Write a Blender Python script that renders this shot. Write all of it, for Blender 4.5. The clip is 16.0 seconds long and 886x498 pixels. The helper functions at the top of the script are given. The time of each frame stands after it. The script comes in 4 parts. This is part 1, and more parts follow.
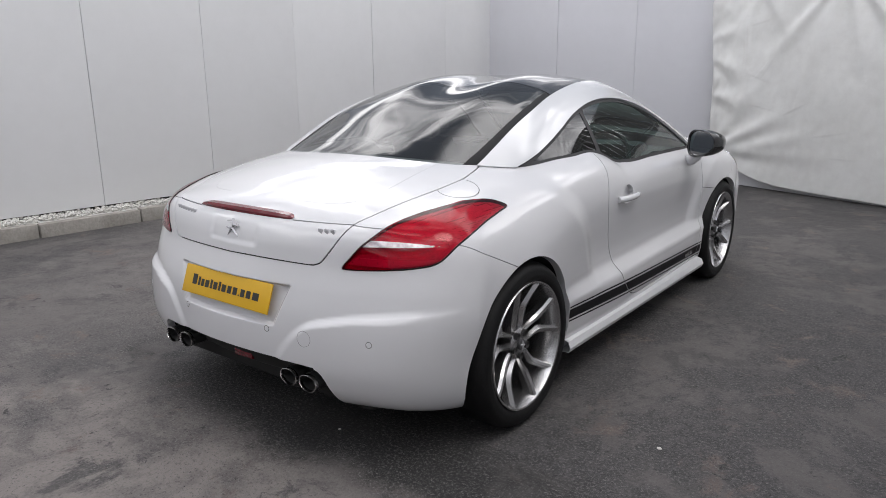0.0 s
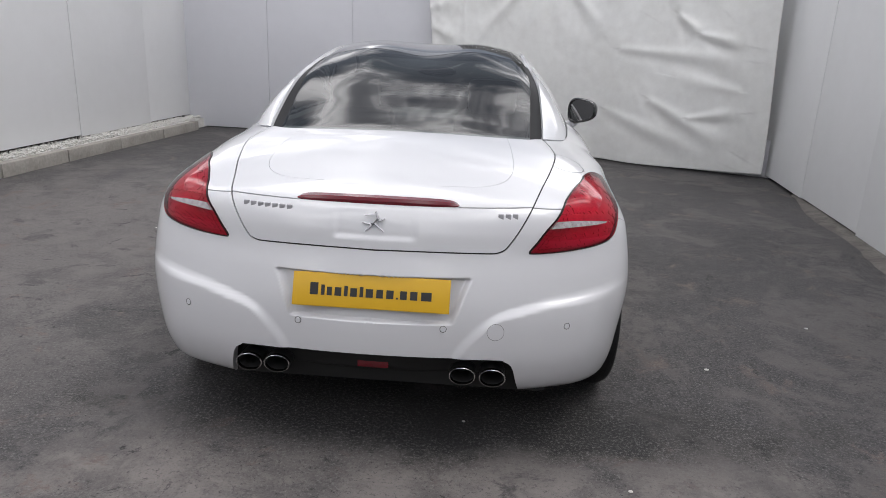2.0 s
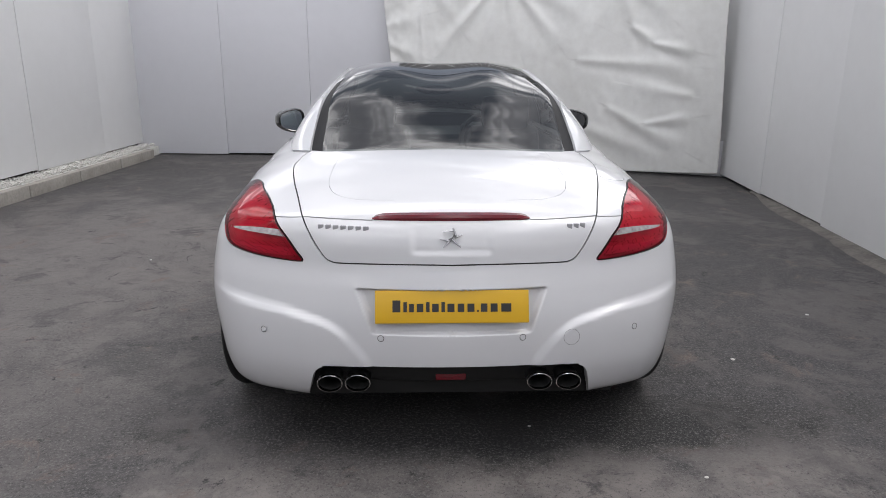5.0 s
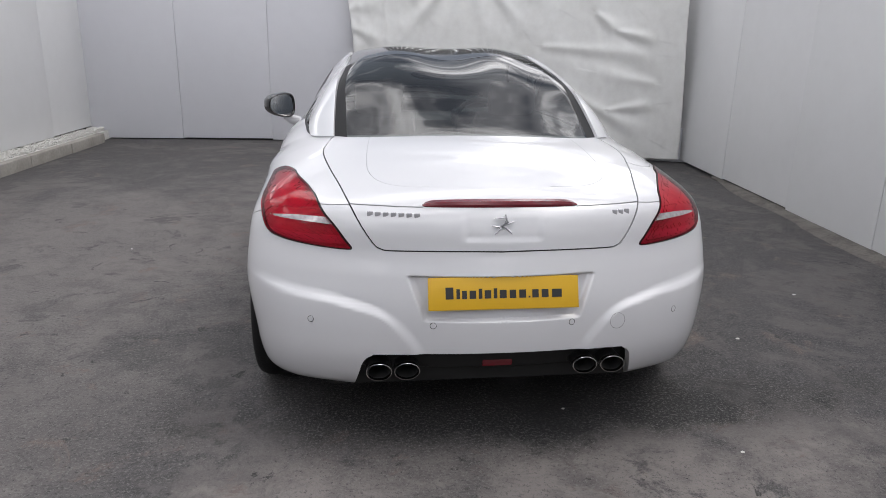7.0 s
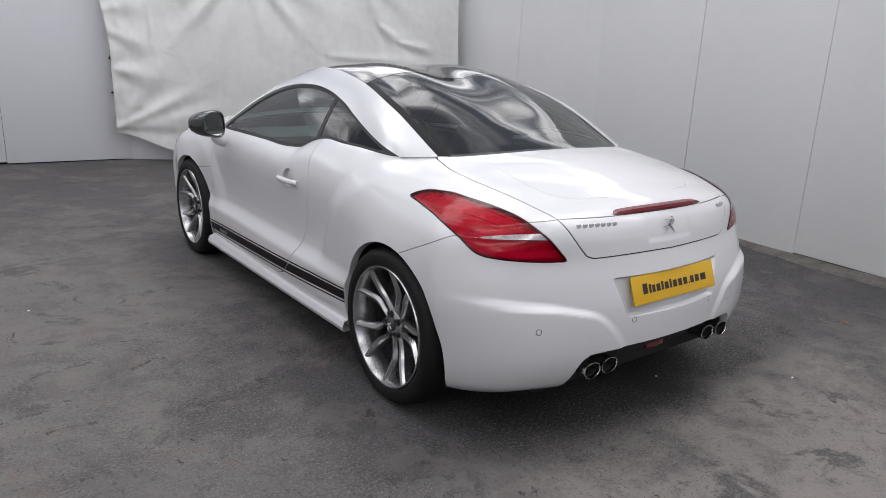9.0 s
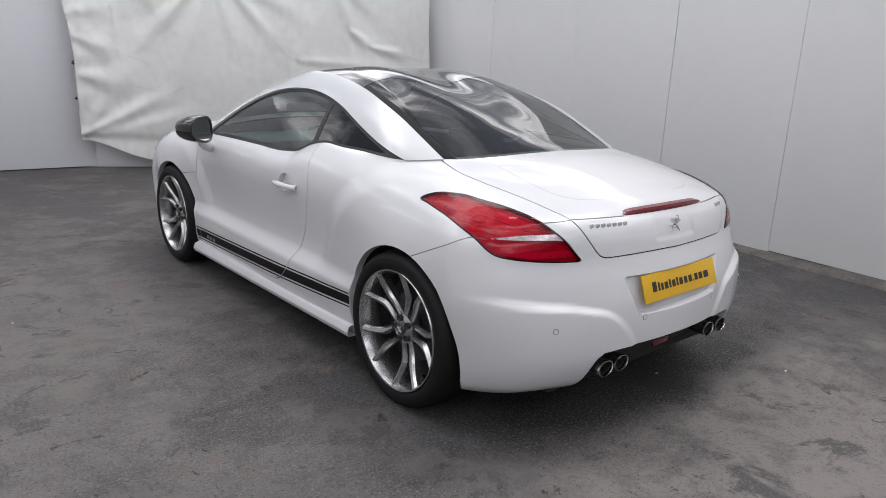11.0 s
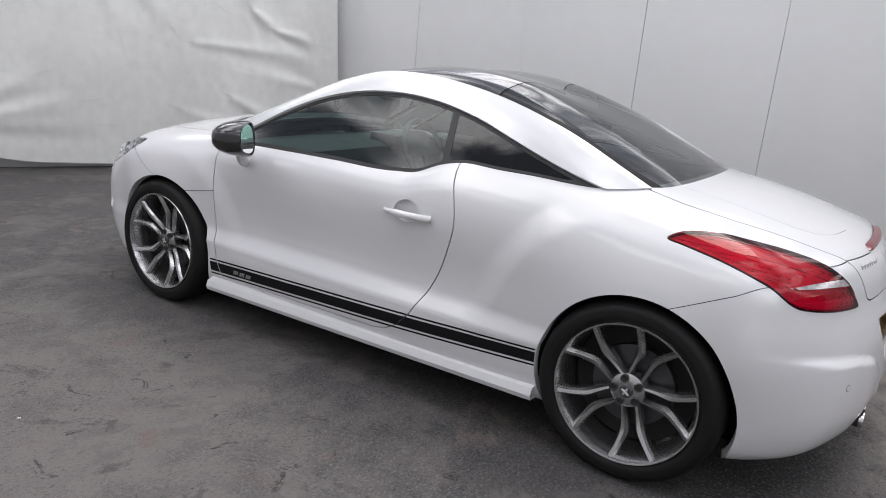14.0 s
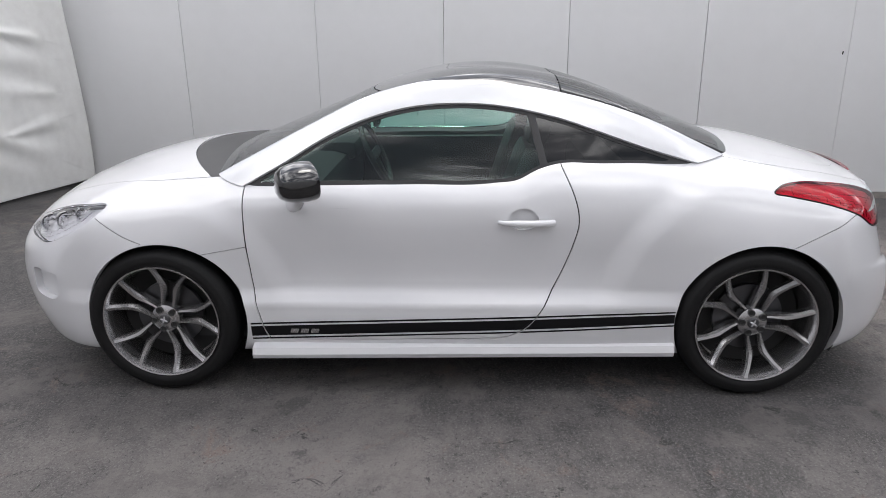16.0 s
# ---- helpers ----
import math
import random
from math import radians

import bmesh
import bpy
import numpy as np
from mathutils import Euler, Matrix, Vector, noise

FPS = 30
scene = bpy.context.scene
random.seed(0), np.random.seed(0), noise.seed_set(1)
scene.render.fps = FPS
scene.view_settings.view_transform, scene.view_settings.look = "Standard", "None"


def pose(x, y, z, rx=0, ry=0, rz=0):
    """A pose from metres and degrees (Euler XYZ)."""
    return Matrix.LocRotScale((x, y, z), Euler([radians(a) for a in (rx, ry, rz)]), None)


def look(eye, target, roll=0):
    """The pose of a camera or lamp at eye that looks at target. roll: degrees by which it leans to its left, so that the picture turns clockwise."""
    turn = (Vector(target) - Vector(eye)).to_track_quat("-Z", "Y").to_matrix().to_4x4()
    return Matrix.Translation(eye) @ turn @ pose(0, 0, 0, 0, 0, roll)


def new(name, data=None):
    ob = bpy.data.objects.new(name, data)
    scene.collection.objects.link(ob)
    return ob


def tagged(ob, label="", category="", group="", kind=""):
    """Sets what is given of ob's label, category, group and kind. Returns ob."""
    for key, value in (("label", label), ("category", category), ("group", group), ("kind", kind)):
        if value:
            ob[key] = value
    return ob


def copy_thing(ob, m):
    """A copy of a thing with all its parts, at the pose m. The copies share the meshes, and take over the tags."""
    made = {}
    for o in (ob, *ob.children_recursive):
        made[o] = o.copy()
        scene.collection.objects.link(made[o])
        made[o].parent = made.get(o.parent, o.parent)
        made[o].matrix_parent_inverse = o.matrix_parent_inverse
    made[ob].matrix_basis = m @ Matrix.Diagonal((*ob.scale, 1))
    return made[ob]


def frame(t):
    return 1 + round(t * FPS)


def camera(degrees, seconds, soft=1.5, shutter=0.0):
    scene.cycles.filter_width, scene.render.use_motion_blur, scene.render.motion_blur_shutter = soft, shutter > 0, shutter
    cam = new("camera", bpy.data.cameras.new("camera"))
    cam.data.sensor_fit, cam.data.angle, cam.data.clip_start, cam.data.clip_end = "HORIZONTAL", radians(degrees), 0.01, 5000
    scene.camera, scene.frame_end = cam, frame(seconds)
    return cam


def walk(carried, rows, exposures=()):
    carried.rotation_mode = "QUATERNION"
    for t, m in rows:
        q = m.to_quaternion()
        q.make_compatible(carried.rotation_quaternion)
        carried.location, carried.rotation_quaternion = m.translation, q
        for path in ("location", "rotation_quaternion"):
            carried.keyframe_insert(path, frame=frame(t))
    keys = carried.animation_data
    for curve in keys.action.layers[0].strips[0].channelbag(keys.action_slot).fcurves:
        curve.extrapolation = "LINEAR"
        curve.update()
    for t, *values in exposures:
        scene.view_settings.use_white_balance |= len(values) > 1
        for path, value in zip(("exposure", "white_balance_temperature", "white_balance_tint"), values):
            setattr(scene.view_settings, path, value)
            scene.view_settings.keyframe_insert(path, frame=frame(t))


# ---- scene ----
cam = camera(64.5, 16.0, soft=.8)
PATH = [
    (0, (2.198, -3.524, 1.376), (1.026, -1.977, 0.892), -0.6),
    (0.5, (1.932, -3.704, 1.387), (0.944, -2.031, 0.911), 2.8),
    (1, (1.463, -3.872, 1.379), (0.751, -2.074, 0.87), 2.2),
    (1.5, (0.865, -4.013, 1.411), (0.438, -2.138, 0.862), 4.1),
    (2, (0.358, -4.13, 1.416), (0.244, -2.22, 0.832), 2.4),
    (2.5, (0.007, -4.147, 1.426), (0.063, -2.23, 0.863), 2.4),
    (3, (-0.189, -4.176, 1.431), (-0.013, -2.285, 0.811), 0.5),
    (3.5, (-0.143, -4.201, 1.435), (-0.007, -2.294, 0.856), 1.7),
    (4, (-0.087, -4.22, 1.432), (0.027, -2.304, 0.876), 0.4),
    (4.2, (-0.100, -4.218, 1.428), (-0.003, -2.298, 0.882), 0.5),
    (6.3, (-0.129, -4.221, 1.43), (-0.073, -2.297, 0.89), 0.1),
    (6.5, (-0.187, -4.2, 1.43), (-0.085, -2.283, 0.876), 0.7),
    (7, (-0.504, -4.185, 1.428), (-0.253, -2.292, 0.85), 1.3),
    (7.5, (-0.985, -4.088, 1.417), (-0.481, -2.249, 0.813), 2.3),
    (8, (-1.561, -3.948, 1.457), (-0.888, -2.152, 0.889), 2.7),
    (8.5, (-2.019, -3.766, 1.454), (-1.042, -2.104, 0.922), 3.1),
    (9, (-2.351, -3.569, 1.443), (-1.193, -2.03, 0.903), 2.5),
    (9.2, (-2.462, -3.508, 1.426), (-1.252, -1.999, 0.916), 2.7),
    (11.5, (-2.519, -3.441, 1.423), (-1.26, -1.978, 0.897), 2.3),
    (12, (-2.51, -3.433, 1.415), (-1.257, -1.97, 0.876), 1.7),
    (12.5, (-2.545, -3.345, 1.424), (-1.261, -1.92, 0.86), 3.9),
    (13, (-2.79, -2.974, 1.397), (-1.37, -1.671, 0.864), 5.0),
    (13.5, (-2.966, -2.454, 1.396), (-1.428, -1.294, .86), 4.9),
    (14, (-3.154, -1.877, 1.406), (-1.515, -0.858, 0.883), 5.1),
    (14.5, (-3.355, -1.318, 1.405), (-1.622, -0.505, 0.828), 3.2),
    (15, (-3.497, -0.760, 1.460), (-1.655, -0.222, 0.898), 2.9),
    (15.5, (-3.628, -0.419, 1.508), (-1.735, -0.216, 0.896), 1.8),
    (16, (-3.680, -0.044, 1.585), (-1.780, 0.031, 0.965), -0.6),
]
walk(cam, [(t, look(eye, target, roll)) for t, eye, target, roll in PATH],
     exposures=((0, -.10), (1.5, -.05), (3.5, -.05), (8, -.05), (11.5, 0), (14.5, .10), (16, .16)))
# ---- car shape: heights and widths as smooth functions ----
def smooth_curve(*pairs):
    """A smooth interpolating function through (x, y) pairs given in rising x."""
    xs, ys = np.array(pairs, float).T
    slope = np.gradient(ys, xs)

    def at(x):
        x = np.clip(np.asarray(x, float), xs[0], xs[-1])
        i = np.clip(np.searchsorted(xs, x) - 1, 0, len(xs) - 2)
        h = xs[i + 1] - xs[i]
        t = (x - xs[i]) / h
        return ((1 + 2 * t) * (1 - t) ** 2 * ys[i] + t * (1 - t) ** 2 * h * slope[i]
                + t * t * (3 - 2 * t) * ys[i + 1] + t * t * (t - 1) * h * slope[i + 1])
    return at


def smax(a, b, k):
    h = np.maximum(k - np.abs(a - b), 0) / k
    return np.maximum(a, b) + h * h * k / 4


def step(a, b, x):
    t = np.clip((x - a) / (b - a), 0, 1)
    return t * t * (3 - 2 * t)


AXLE, RADIUS = 1.306, 0.335
plan_half = smooth_curve((-2.2, .74), (-1.9, .825), (-1.6, .874), (-1.3, .890), (-.9, .897), (-.3, .902), (.3, .894), (.9, .886), (1.3, .893), (1.6, .885), (1.9, .83), (2.2, .70))
side_door = smooth_curve((.12, -.06), (.19, -.035), (.24, -.012), (.30, 0), (.39, .001), (.42, -.002), (.45, -.022), (.48, -.040), (.52, -.046), (.60, -.044), (.70, -.033), (.78, -.028), (.86, -.036), (.93, -.062), (1.0, -.12), (1.1, -.26))
side_arch = smooth_curve((.12, -.05), (.22, -.02), (.32, 0), (.5, .004), (.65, 0), (.75, -.018), (.83, -.05), (.90, -.10), (.95, -.165), (1.0, -.26), (1.1, -.45))
top_mid = smooth_curve((-2.2, .66), (-2.0, .79), (-1.93, .85), (-1.86, .895), (-1.7, .95), (-1.4, 1.018), (-1.25, 1.033), (-1.15, 1.043), (-.95, 1.062), (-.6, 1.078), (-.42, 1.085), (-.33, 1.06), (-.25, 1.025), (-.15, 1.016), (.2, 1.018), (.6, 1.008), (.85, .992), (1.05, 1.0), (1.3, .998), (1.5, .972), (1.8, .888), (2.0, .795), (2.25, .61))
rear_mid = smooth_curve((.1, 1.80), (.25, 1.97), (.34, 2.012), (.45, 2.022), (.55, 2.012), (.64, 1.988), (.72, 1.962), (.80, 1.952), (.87, 1.93), (.95, 1.86), (1.1, 1.7))
front_mid = smooth_curve((.1, 1.99), (.25, 2.09), (.4, 2.145), (.55, 2.15), (.65, 2.125), (.75, 2.05), (.85, 1.91), (1.0, 1.65))
ledge_line = smooth_curve((.26, .365), (.32, .440), (.39, .508), (.52, .553), (.7, .577), (.95, .600))


def body_field(x, y, z):
    ax = np.abs(x)
    near_rear = np.exp(-((y + 1.32) / .40) ** 2)
    near_front = np.exp(-((y - 1.36) / .36) ** 2)
    arch = np.clip(near_rear + near_front + step(-1.5, -1.75, y) + step(1.6, 1.9, y), 0, 1)
    rear_r = np.hypot(y + AXLE, (z - RADIUS))
    front_r = np.hypot(y - AXLE, (z - RADIUS))
    flare = .028 * step(.74, .61, rear_r) + .020 * step(.62, .50, front_r)
    side = ax - (plan_half(y) + side_door(z) * (1 - arch) + side_arch(z) * arch + flare * step(.34, .56, z))
    crown = .155 - .055 * step(-1.5, -1.15, y) - .01 * step(.2, .8, y) + .045 * step(.8, 1.4, y)
    top = z - (top_mid(y) - crown * ax ** 2 - .10 * np.clip(ax - .62, 0, 1) ** 2)
    proud = .023 * step(-.016, .016, (ledge_line(ax) - z) / (1 + 1.1 * step(.44, .32, ax))) * (.45 * step(.25, .32, ax) + .55 * step(.32, .52, ax)) * step(.95, .7, ax)
    rear = -y - (rear_mid(z) - .315 * ax ** 2 - .55 * np.clip(ax - .62, 0, 1) ** 2 + proud)
    plate_well = .020 * step(.152, .134, np.abs(z - .578) * 2) * step(.332, .306, ax + .38 * (.65 - z))
    badge_well = .007 * step(.150, .115, ax) * step(.760, .785, z) * step(.875, .83, z)
    rear = rear + plate_well + badge_well
    front = y - (front_mid(z) - .20 * ax ** 2 - .9 * np.clip(ax - .45, 0, 1) ** 2)
    bottom = .17 + .04 * step(-1.5, -1.9, y) - z
    f = smax(side, top, .10)
    f = smax(f, smax(rear, front, .05), .13 - .08 * step(.72, .88, z) * step(.72, .55, ax))
    return smax(f, bottom, .05)


screen_mid = smooth_curve((-1.6, .84), (-1.4, .96), (-1.25, 1.038), (-1.13, 1.088), (-1.0, 1.140), (-.67, 1.268), (-.33, 1.350), (-.1, 1.370), (.165, 1.349), (.42, 1.276), (.6, 1.200), (.8, 1.120), (1.0, 1.042), (1.2, .965), (1.45, .86), (1.7, .73))
cabin_half = smooth_curve((-1.6, .48), (-1.3, .60), (-1.14, .672), (-.955, .742), (-.7, .782), (-.3, .806), (.3, .812), (.7, .80), (1.0, .765), (1.2, .72), (1.5, .62))


def cabin_field(x, y, z):
    ax = np.abs(x)
    bubble = (.010 + .018 * step(-.80, -.42, y)) * step(.35, -.35, y) * step(-1.30, -.85, y)
    soft = np.sqrt(ax * ax + .0049)
    wave = bubble * (np.exp(-((soft - .28) / .17) ** 2) - .55)
    drop = .095 + .07 * step(.4, 1.2, y) + .10 * step(-.6, -1.2, y)
    top = z - (screen_mid(y) - drop * ax ** 2 + wave)
    side = ax - (cabin_half(y) - .70 * (z - .91) + .40 * np.clip(z - .91, 0, 1) * np.clip(1.30 - z, 0, 1))
    return smax(side, top, .09)
# ---- end of car shape ----

# ---- light ----
SUN_FROM = Vector((.40, .02, .92)).normalized()
world = bpy.data.worlds.new("sky")
scene.world = world
world.use_nodes = True
wn = world.node_tree.nodes
wl = world.node_tree.links
wn.clear()
out = wn.new("ShaderNodeOutputWorld")
back = wn.new("ShaderNodeBackground")
sky = wn.new("ShaderNodeTexSky")
sky.sky_type, sky.sun_disc = "NISHITA", False
sky.sun_elevation = math.asin(SUN_FROM.z)
sky.sun_rotation = math.atan2(SUN_FROM.x, SUN_FROM.y)
coord = wn.new("ShaderNodeTexCoord")
stretch = wn.new("ShaderNodeMapping")
stretch.inputs["Scale"].default_value = (1.0, 1.0, 2.2)
cloud = wn.new("ShaderNodeTexNoise")
cloud.inputs["Scale"].default_value, cloud.inputs["Detail"].default_value = 2.9, 9.0
cloud.inputs["Roughness"].default_value, cloud.inputs["Distortion"].default_value = .58, .6
tone = wn.new("ShaderNodeValToRGB")
tone.color_ramp.elements[0].position, tone.color_ramp.elements[0].color = .42, (1.4, 1.48, 1.66, 1)
tone.color_ramp.elements[1].position, tone.color_ramp.elements[1].color = .61, (17.3, 17.0, 17.2, 1)
middle = tone.color_ramp.elements.new(.51)
middle.color = (4.7, 4.65, 4.85, 1)
blue = wn.new("ShaderNodeMix")
blue.data_type = "RGBA"
blue.inputs[0].default_value = .88
wl.new(coord.outputs["Generated"], stretch.inputs[0])
wl.new(stretch.outputs[0], cloud.inputs["Vector"])
wl.new(cloud.outputs["Fac"], tone.inputs[0])
wl.new(sky.outputs[0], blue.inputs[6])
wl.new(tone.outputs[0], blue.inputs[7])
wl.new(blue.outputs[2], back.inputs["Color"])
back.inputs["Strength"].default_value = .250
wl.new(back.outputs[0], out.inputs[0])
sun = new("sun", bpy.data.lights.new("sun", "SUN"))
sun.data.energy, sun.data.angle, sun.data.color = .6, radians(20), (1, .96, .9)
sun.matrix_world = look((0, 0, 20), Vector((0, 0, 20)) - SUN_FROM)


# ---- materials ----
def material(name, color, rough=.5, metal=0.0, coat=0.0, spec=.5, vary=0.0, scale=8.0, bump=0.0, bump_scale=60.0, tint=None, random_tone=0.0, emit=None):
    """A principled material; vary mixes towards tint in two scales of noise, bump adds fine relief."""
    m = bpy.data.materials.new(name)
    m.use_nodes = True
    nodes, links = m.node_tree.nodes, m.node_tree.links
    p = nodes["Principled BSDF"]
    p.inputs["Base Color"].default_value = (*color, 1)
    p.inputs["Roughness"].default_value = rough
    p.inputs["Metallic"].default_value = metal
    p.inputs["Coat Weight"].default_value = coat
    p.inputs["Coat Roughness"].default_value = .04
    p.inputs["Specular IOR Level"].default_value = spec
    tc = nodes.new("ShaderNodeTexCoord")
    if vary:
        tint = tint or tuple(c * .6 for c in color)
        total = None
        for s, d in ((scale, 5), (scale * 7, 4)):
            n = nodes.new("ShaderNodeTexNoise")
            n.inputs["Scale"].default_value, n.inputs["Detail"].default_value = s, d
            n.inputs["Roughness"].default_value = .6
            links.new(tc.outputs["Object"], n.inputs["Vector"])
            r = nodes.new("ShaderNodeMapRange")
            r.inputs[1].default_value, r.inputs[2].default_value = .38, .68
            links.new(n.outputs["Fac"], r.inputs[0])
            if total is None:
                total = r.outputs[0]
            else:
                mixer = nodes.new("ShaderNodeMath")
                mixer.operation = "MULTIPLY_ADD"
                mixer.inputs[1].default_value = .45
                links.new(r.outputs[0], mixer.inputs[0])
                half = nodes.new("ShaderNodeMath")
                half.operation = "MULTIPLY"
                half.inputs[1].default_value = .65
                links.new(total, half.inputs[0])
                links.new(half.outputs[0], mixer.inputs[2])
                total = mixer.outputs[0]
        amount = nodes.new("ShaderNodeMath")
        amount.operation = "MULTIPLY"
        amount.inputs[1].default_value = vary
        links.new(total, amount.inputs[0])
        mix = nodes.new("ShaderNodeMix")
        mix.data_type = "RGBA"
        mix.inputs[6].default_value, mix.inputs[7].default_value = (*color, 1), (*tint, 1)
        links.new(amount.outputs[0], mix.inputs[0])
        links.new(mix.outputs[2], p.inputs["Base Color"])
        if random_tone:
            info = nodes.new("ShaderNodeObjectInfo")
            span = nodes.new("ShaderNodeMapRange")
            span.inputs[3].default_value, span.inputs[4].default_value = 1 - random_tone, 1
            links.new(info.outputs["Random"], span.inputs[0])
            shade = nodes.new("ShaderNodeHueSaturation")
            links.new(span.outputs[0], shade.inputs["Value"])
            links.new(mix.outputs[2], shade.inputs["Color"])
            links.new(shade.outputs[0], p.inputs["Base Color"])
    if bump:
        n = nodes.new("ShaderNodeTexNoise")
        n.inputs["Scale"].default_value, n.inputs["Detail"].default_value = bump_scale, 4
        links.new(tc.outputs["Object"], n.inputs["Vector"])
        b = nodes.new("ShaderNodeBump")
        b.inputs["Strength"].default_value, b.inputs["Distance"].default_value = bump, .01
        links.new(n.outputs["Fac"], b.inputs["Height"])
        links.new(b.outputs[0], p.inputs["Normal"])
    return m


def glass(name, tint, gloss=1.0, rough=.0, ior=1.52):
    """A tinted pane: clear in the middle, mirroring by Fresnel."""
    m = bpy.data.materials.new(name)
    m.use_nodes = True
    nodes, links = m.node_tree.nodes, m.node_tree.links
    nodes.remove(nodes["Principled BSDF"])
    clear, shine, mix, fr = (nodes.new("ShaderNode" + k) for k in ("BsdfTransparent", "BsdfGlossy", "MixShader", "Fresnel"))
    clear.inputs[0].default_value = (*tint, 1)
    shine.inputs["Roughness"].default_value = rough
    shine.inputs["Color"].default_value = (gloss, gloss, gloss, 1)
    fr.inputs[0].default_value = ior
    links.new(fr.outputs[0], mix.inputs[0])
    links.new(clear.outputs[0], mix.inputs[1])
    links.new(shine.outputs[0], mix.inputs[2])
    links.new(mix.outputs[0], nodes["Material Output"].inputs[0])
    return m


M = dict(
    paint=material("white_car_paint", (.63, .63, .645), .34, coat=1.0, vary=.05, scale=3, tint=(.60, .60, .615)),
    arch=material("pale_pearl_paint", (.64, .645, .66), .26, metal=.08, coat=1.0),
    black=material("gloss_black", (.012, .012, .013), .12, coat=.6),
    trim=material("black_rubber_trim", (.015, .015, .016), .5),
    gap=material("panel_gap", (.02, .02, .02), .8),
    plastic=material("black_plastic", (.02, .02, .021), .45, vary=.4, scale=20, tint=(.035, .035, .035)),
    liner=material("arch_liner", (.012, .012, .012), .8),
    tyre=material("tyre_rubber", (.006, .006, .0065), .6, spec=.25, vary=.4, scale=30, tint=(.011, .0108, .0105), bump=.15, bump_scale=120),
    alloy=material("grey_alloy", (.47, .465, .47), .27, metal=.95, vary=.3, scale=14, tint=(.35, .35, .355)),
    alloy_dark=material("dark_alloy", (.09, .09, .095), .38, metal=.8),
    chrome=material("chrome", (.85, .85, .86), .08, metal=1.0),
    tip=material("sooty_chrome", (.66, .65, .65), .14, metal=1.0, vary=.6, scale=25, tint=(.2, .19, .18)),
    soot=material("sooty_steel", (.05, .05, .05), .45, metal=.6, vary=.5, scale=25, tint=(.025, .025, .025)),
    red_edge=material("black_red_lens_edge", (.035, .001, .004), .2, coat=.2),
    tail_bowl=material("tail_reflector", (.90, .70, .72), .40, vary=.9, scale=16, tint=(.58, .42, .46), bump=.3, bump_scale=40),
    tail_band=material("tail_light_guide", (.95, .90, .90), .5, vary=.3, scale=20, tint=(.8, .6, .55)),
    red_glass=glass("red_lens_glass", (.66, .010, .080), ior=1.33),
    lamp_bowl=material("lamp_reflector", (.92, .92, .94), .22, metal=.35, bump=.18, bump_scale=14),
    red_dark=material("dark_red_lens", (.14, .002, .010), .2, coat=.3),
    clearlens=material("silver_lens", (.58, .55, .56), .16, metal=.5, coat=.8, vary=.9, scale=60, tint=(.22, .16, .17)),
    yellow=material("yellow_plate", (.63, .37, .013), .42, vary=.15, scale=12, tint=(.54, .31, .011)),
    ink=material("plate_black", (.02, .02, .02), .5),
    cloth=material("dark_seat_leather", (.03, .03, .032), .5, vary=.4, scale=20, tint=(.05, .05, .05)),
    dash=material("dark_dashboard", (.022, .022, .024), .6),
    tint=glass("green_window_glass", (.64, .92, .84), ior=1.52),
    privacy=glass("dark_privacy_glass", (.12, .125, .125), ior=1.5),
    rear_pane=glass("smoked_rear_glass", (.34, .385, .375), ior=1.52),
    surround=material("black_glass_band", (.008, .008, .009), .45, spec=.12),
    screen=glass("windscreen_glass", (.80, .88, .86)),
    lampglass=glass("clear_lamp_glass", (.93, .93, .95)),
    mirror=material("mirror_glass", (.9, .9, .9), .01, metal=1.0),
    concrete=material("kerb_concrete", (.34, .32, .29), .9, vary=.8, scale=5, tint=(.20, .185, .165), bump=.5, bump_scale=50),
    gravel=material("white_gravel", (.66, .65, .62), .9, vary=.6, scale=30, tint=(.40, .39, .36)),
    wall=material("white_wall_panel", (.72, .72, .72), .5, vary=.30, scale=.9, tint=(.62, .62, .61), bump=.04, bump_scale=9, random_tone=.05),
    wall_grey=material("grey_wall_panel", (.66, .66, .69), .5, vary=.30, scale=.8, tint=(.57, .57, .595), bump=.04, bump_scale=9, random_tone=.04),
    shed=material("dark_shed_boards", (.045, .045, .047), .7, vary=.5, scale=3, tint=(.028, .028, .03)),
    dark=material("dark_gap_board", (.03, .03, .03), .8, vary=.6, scale=12, tint=(.08, .075, .07)),
    pvc=material("white_pvc_sheet", (.76, .76, .74), .36, vary=.5, scale=1.6, tint=(.60, .59, .56), bump=.05, bump_scale=14),
    rail=material("galvanised_rail", (.45, .46, .47), .45, metal=.7, vary=.5, scale=20, tint=(.3, .3, .31)),
    cladding=material("grey_cladding", (.15, .15, .145), .7, vary=.6, scale=6, tint=(.13, .13, .12)),
    badge=material("silver_badge", (.60, .60, .62), .22, metal=.45),
    foot=material("dirty_wall_foot", (.15, .137, .125), .9, vary=.9, scale=7, tint=(.055, .05, .046), bump=.7, bump_scale=45),
    rust=material("rusty_lath", (.22, .13, .08), .9, vary=.7, scale=30, tint=(.12, .07, .05)),
)


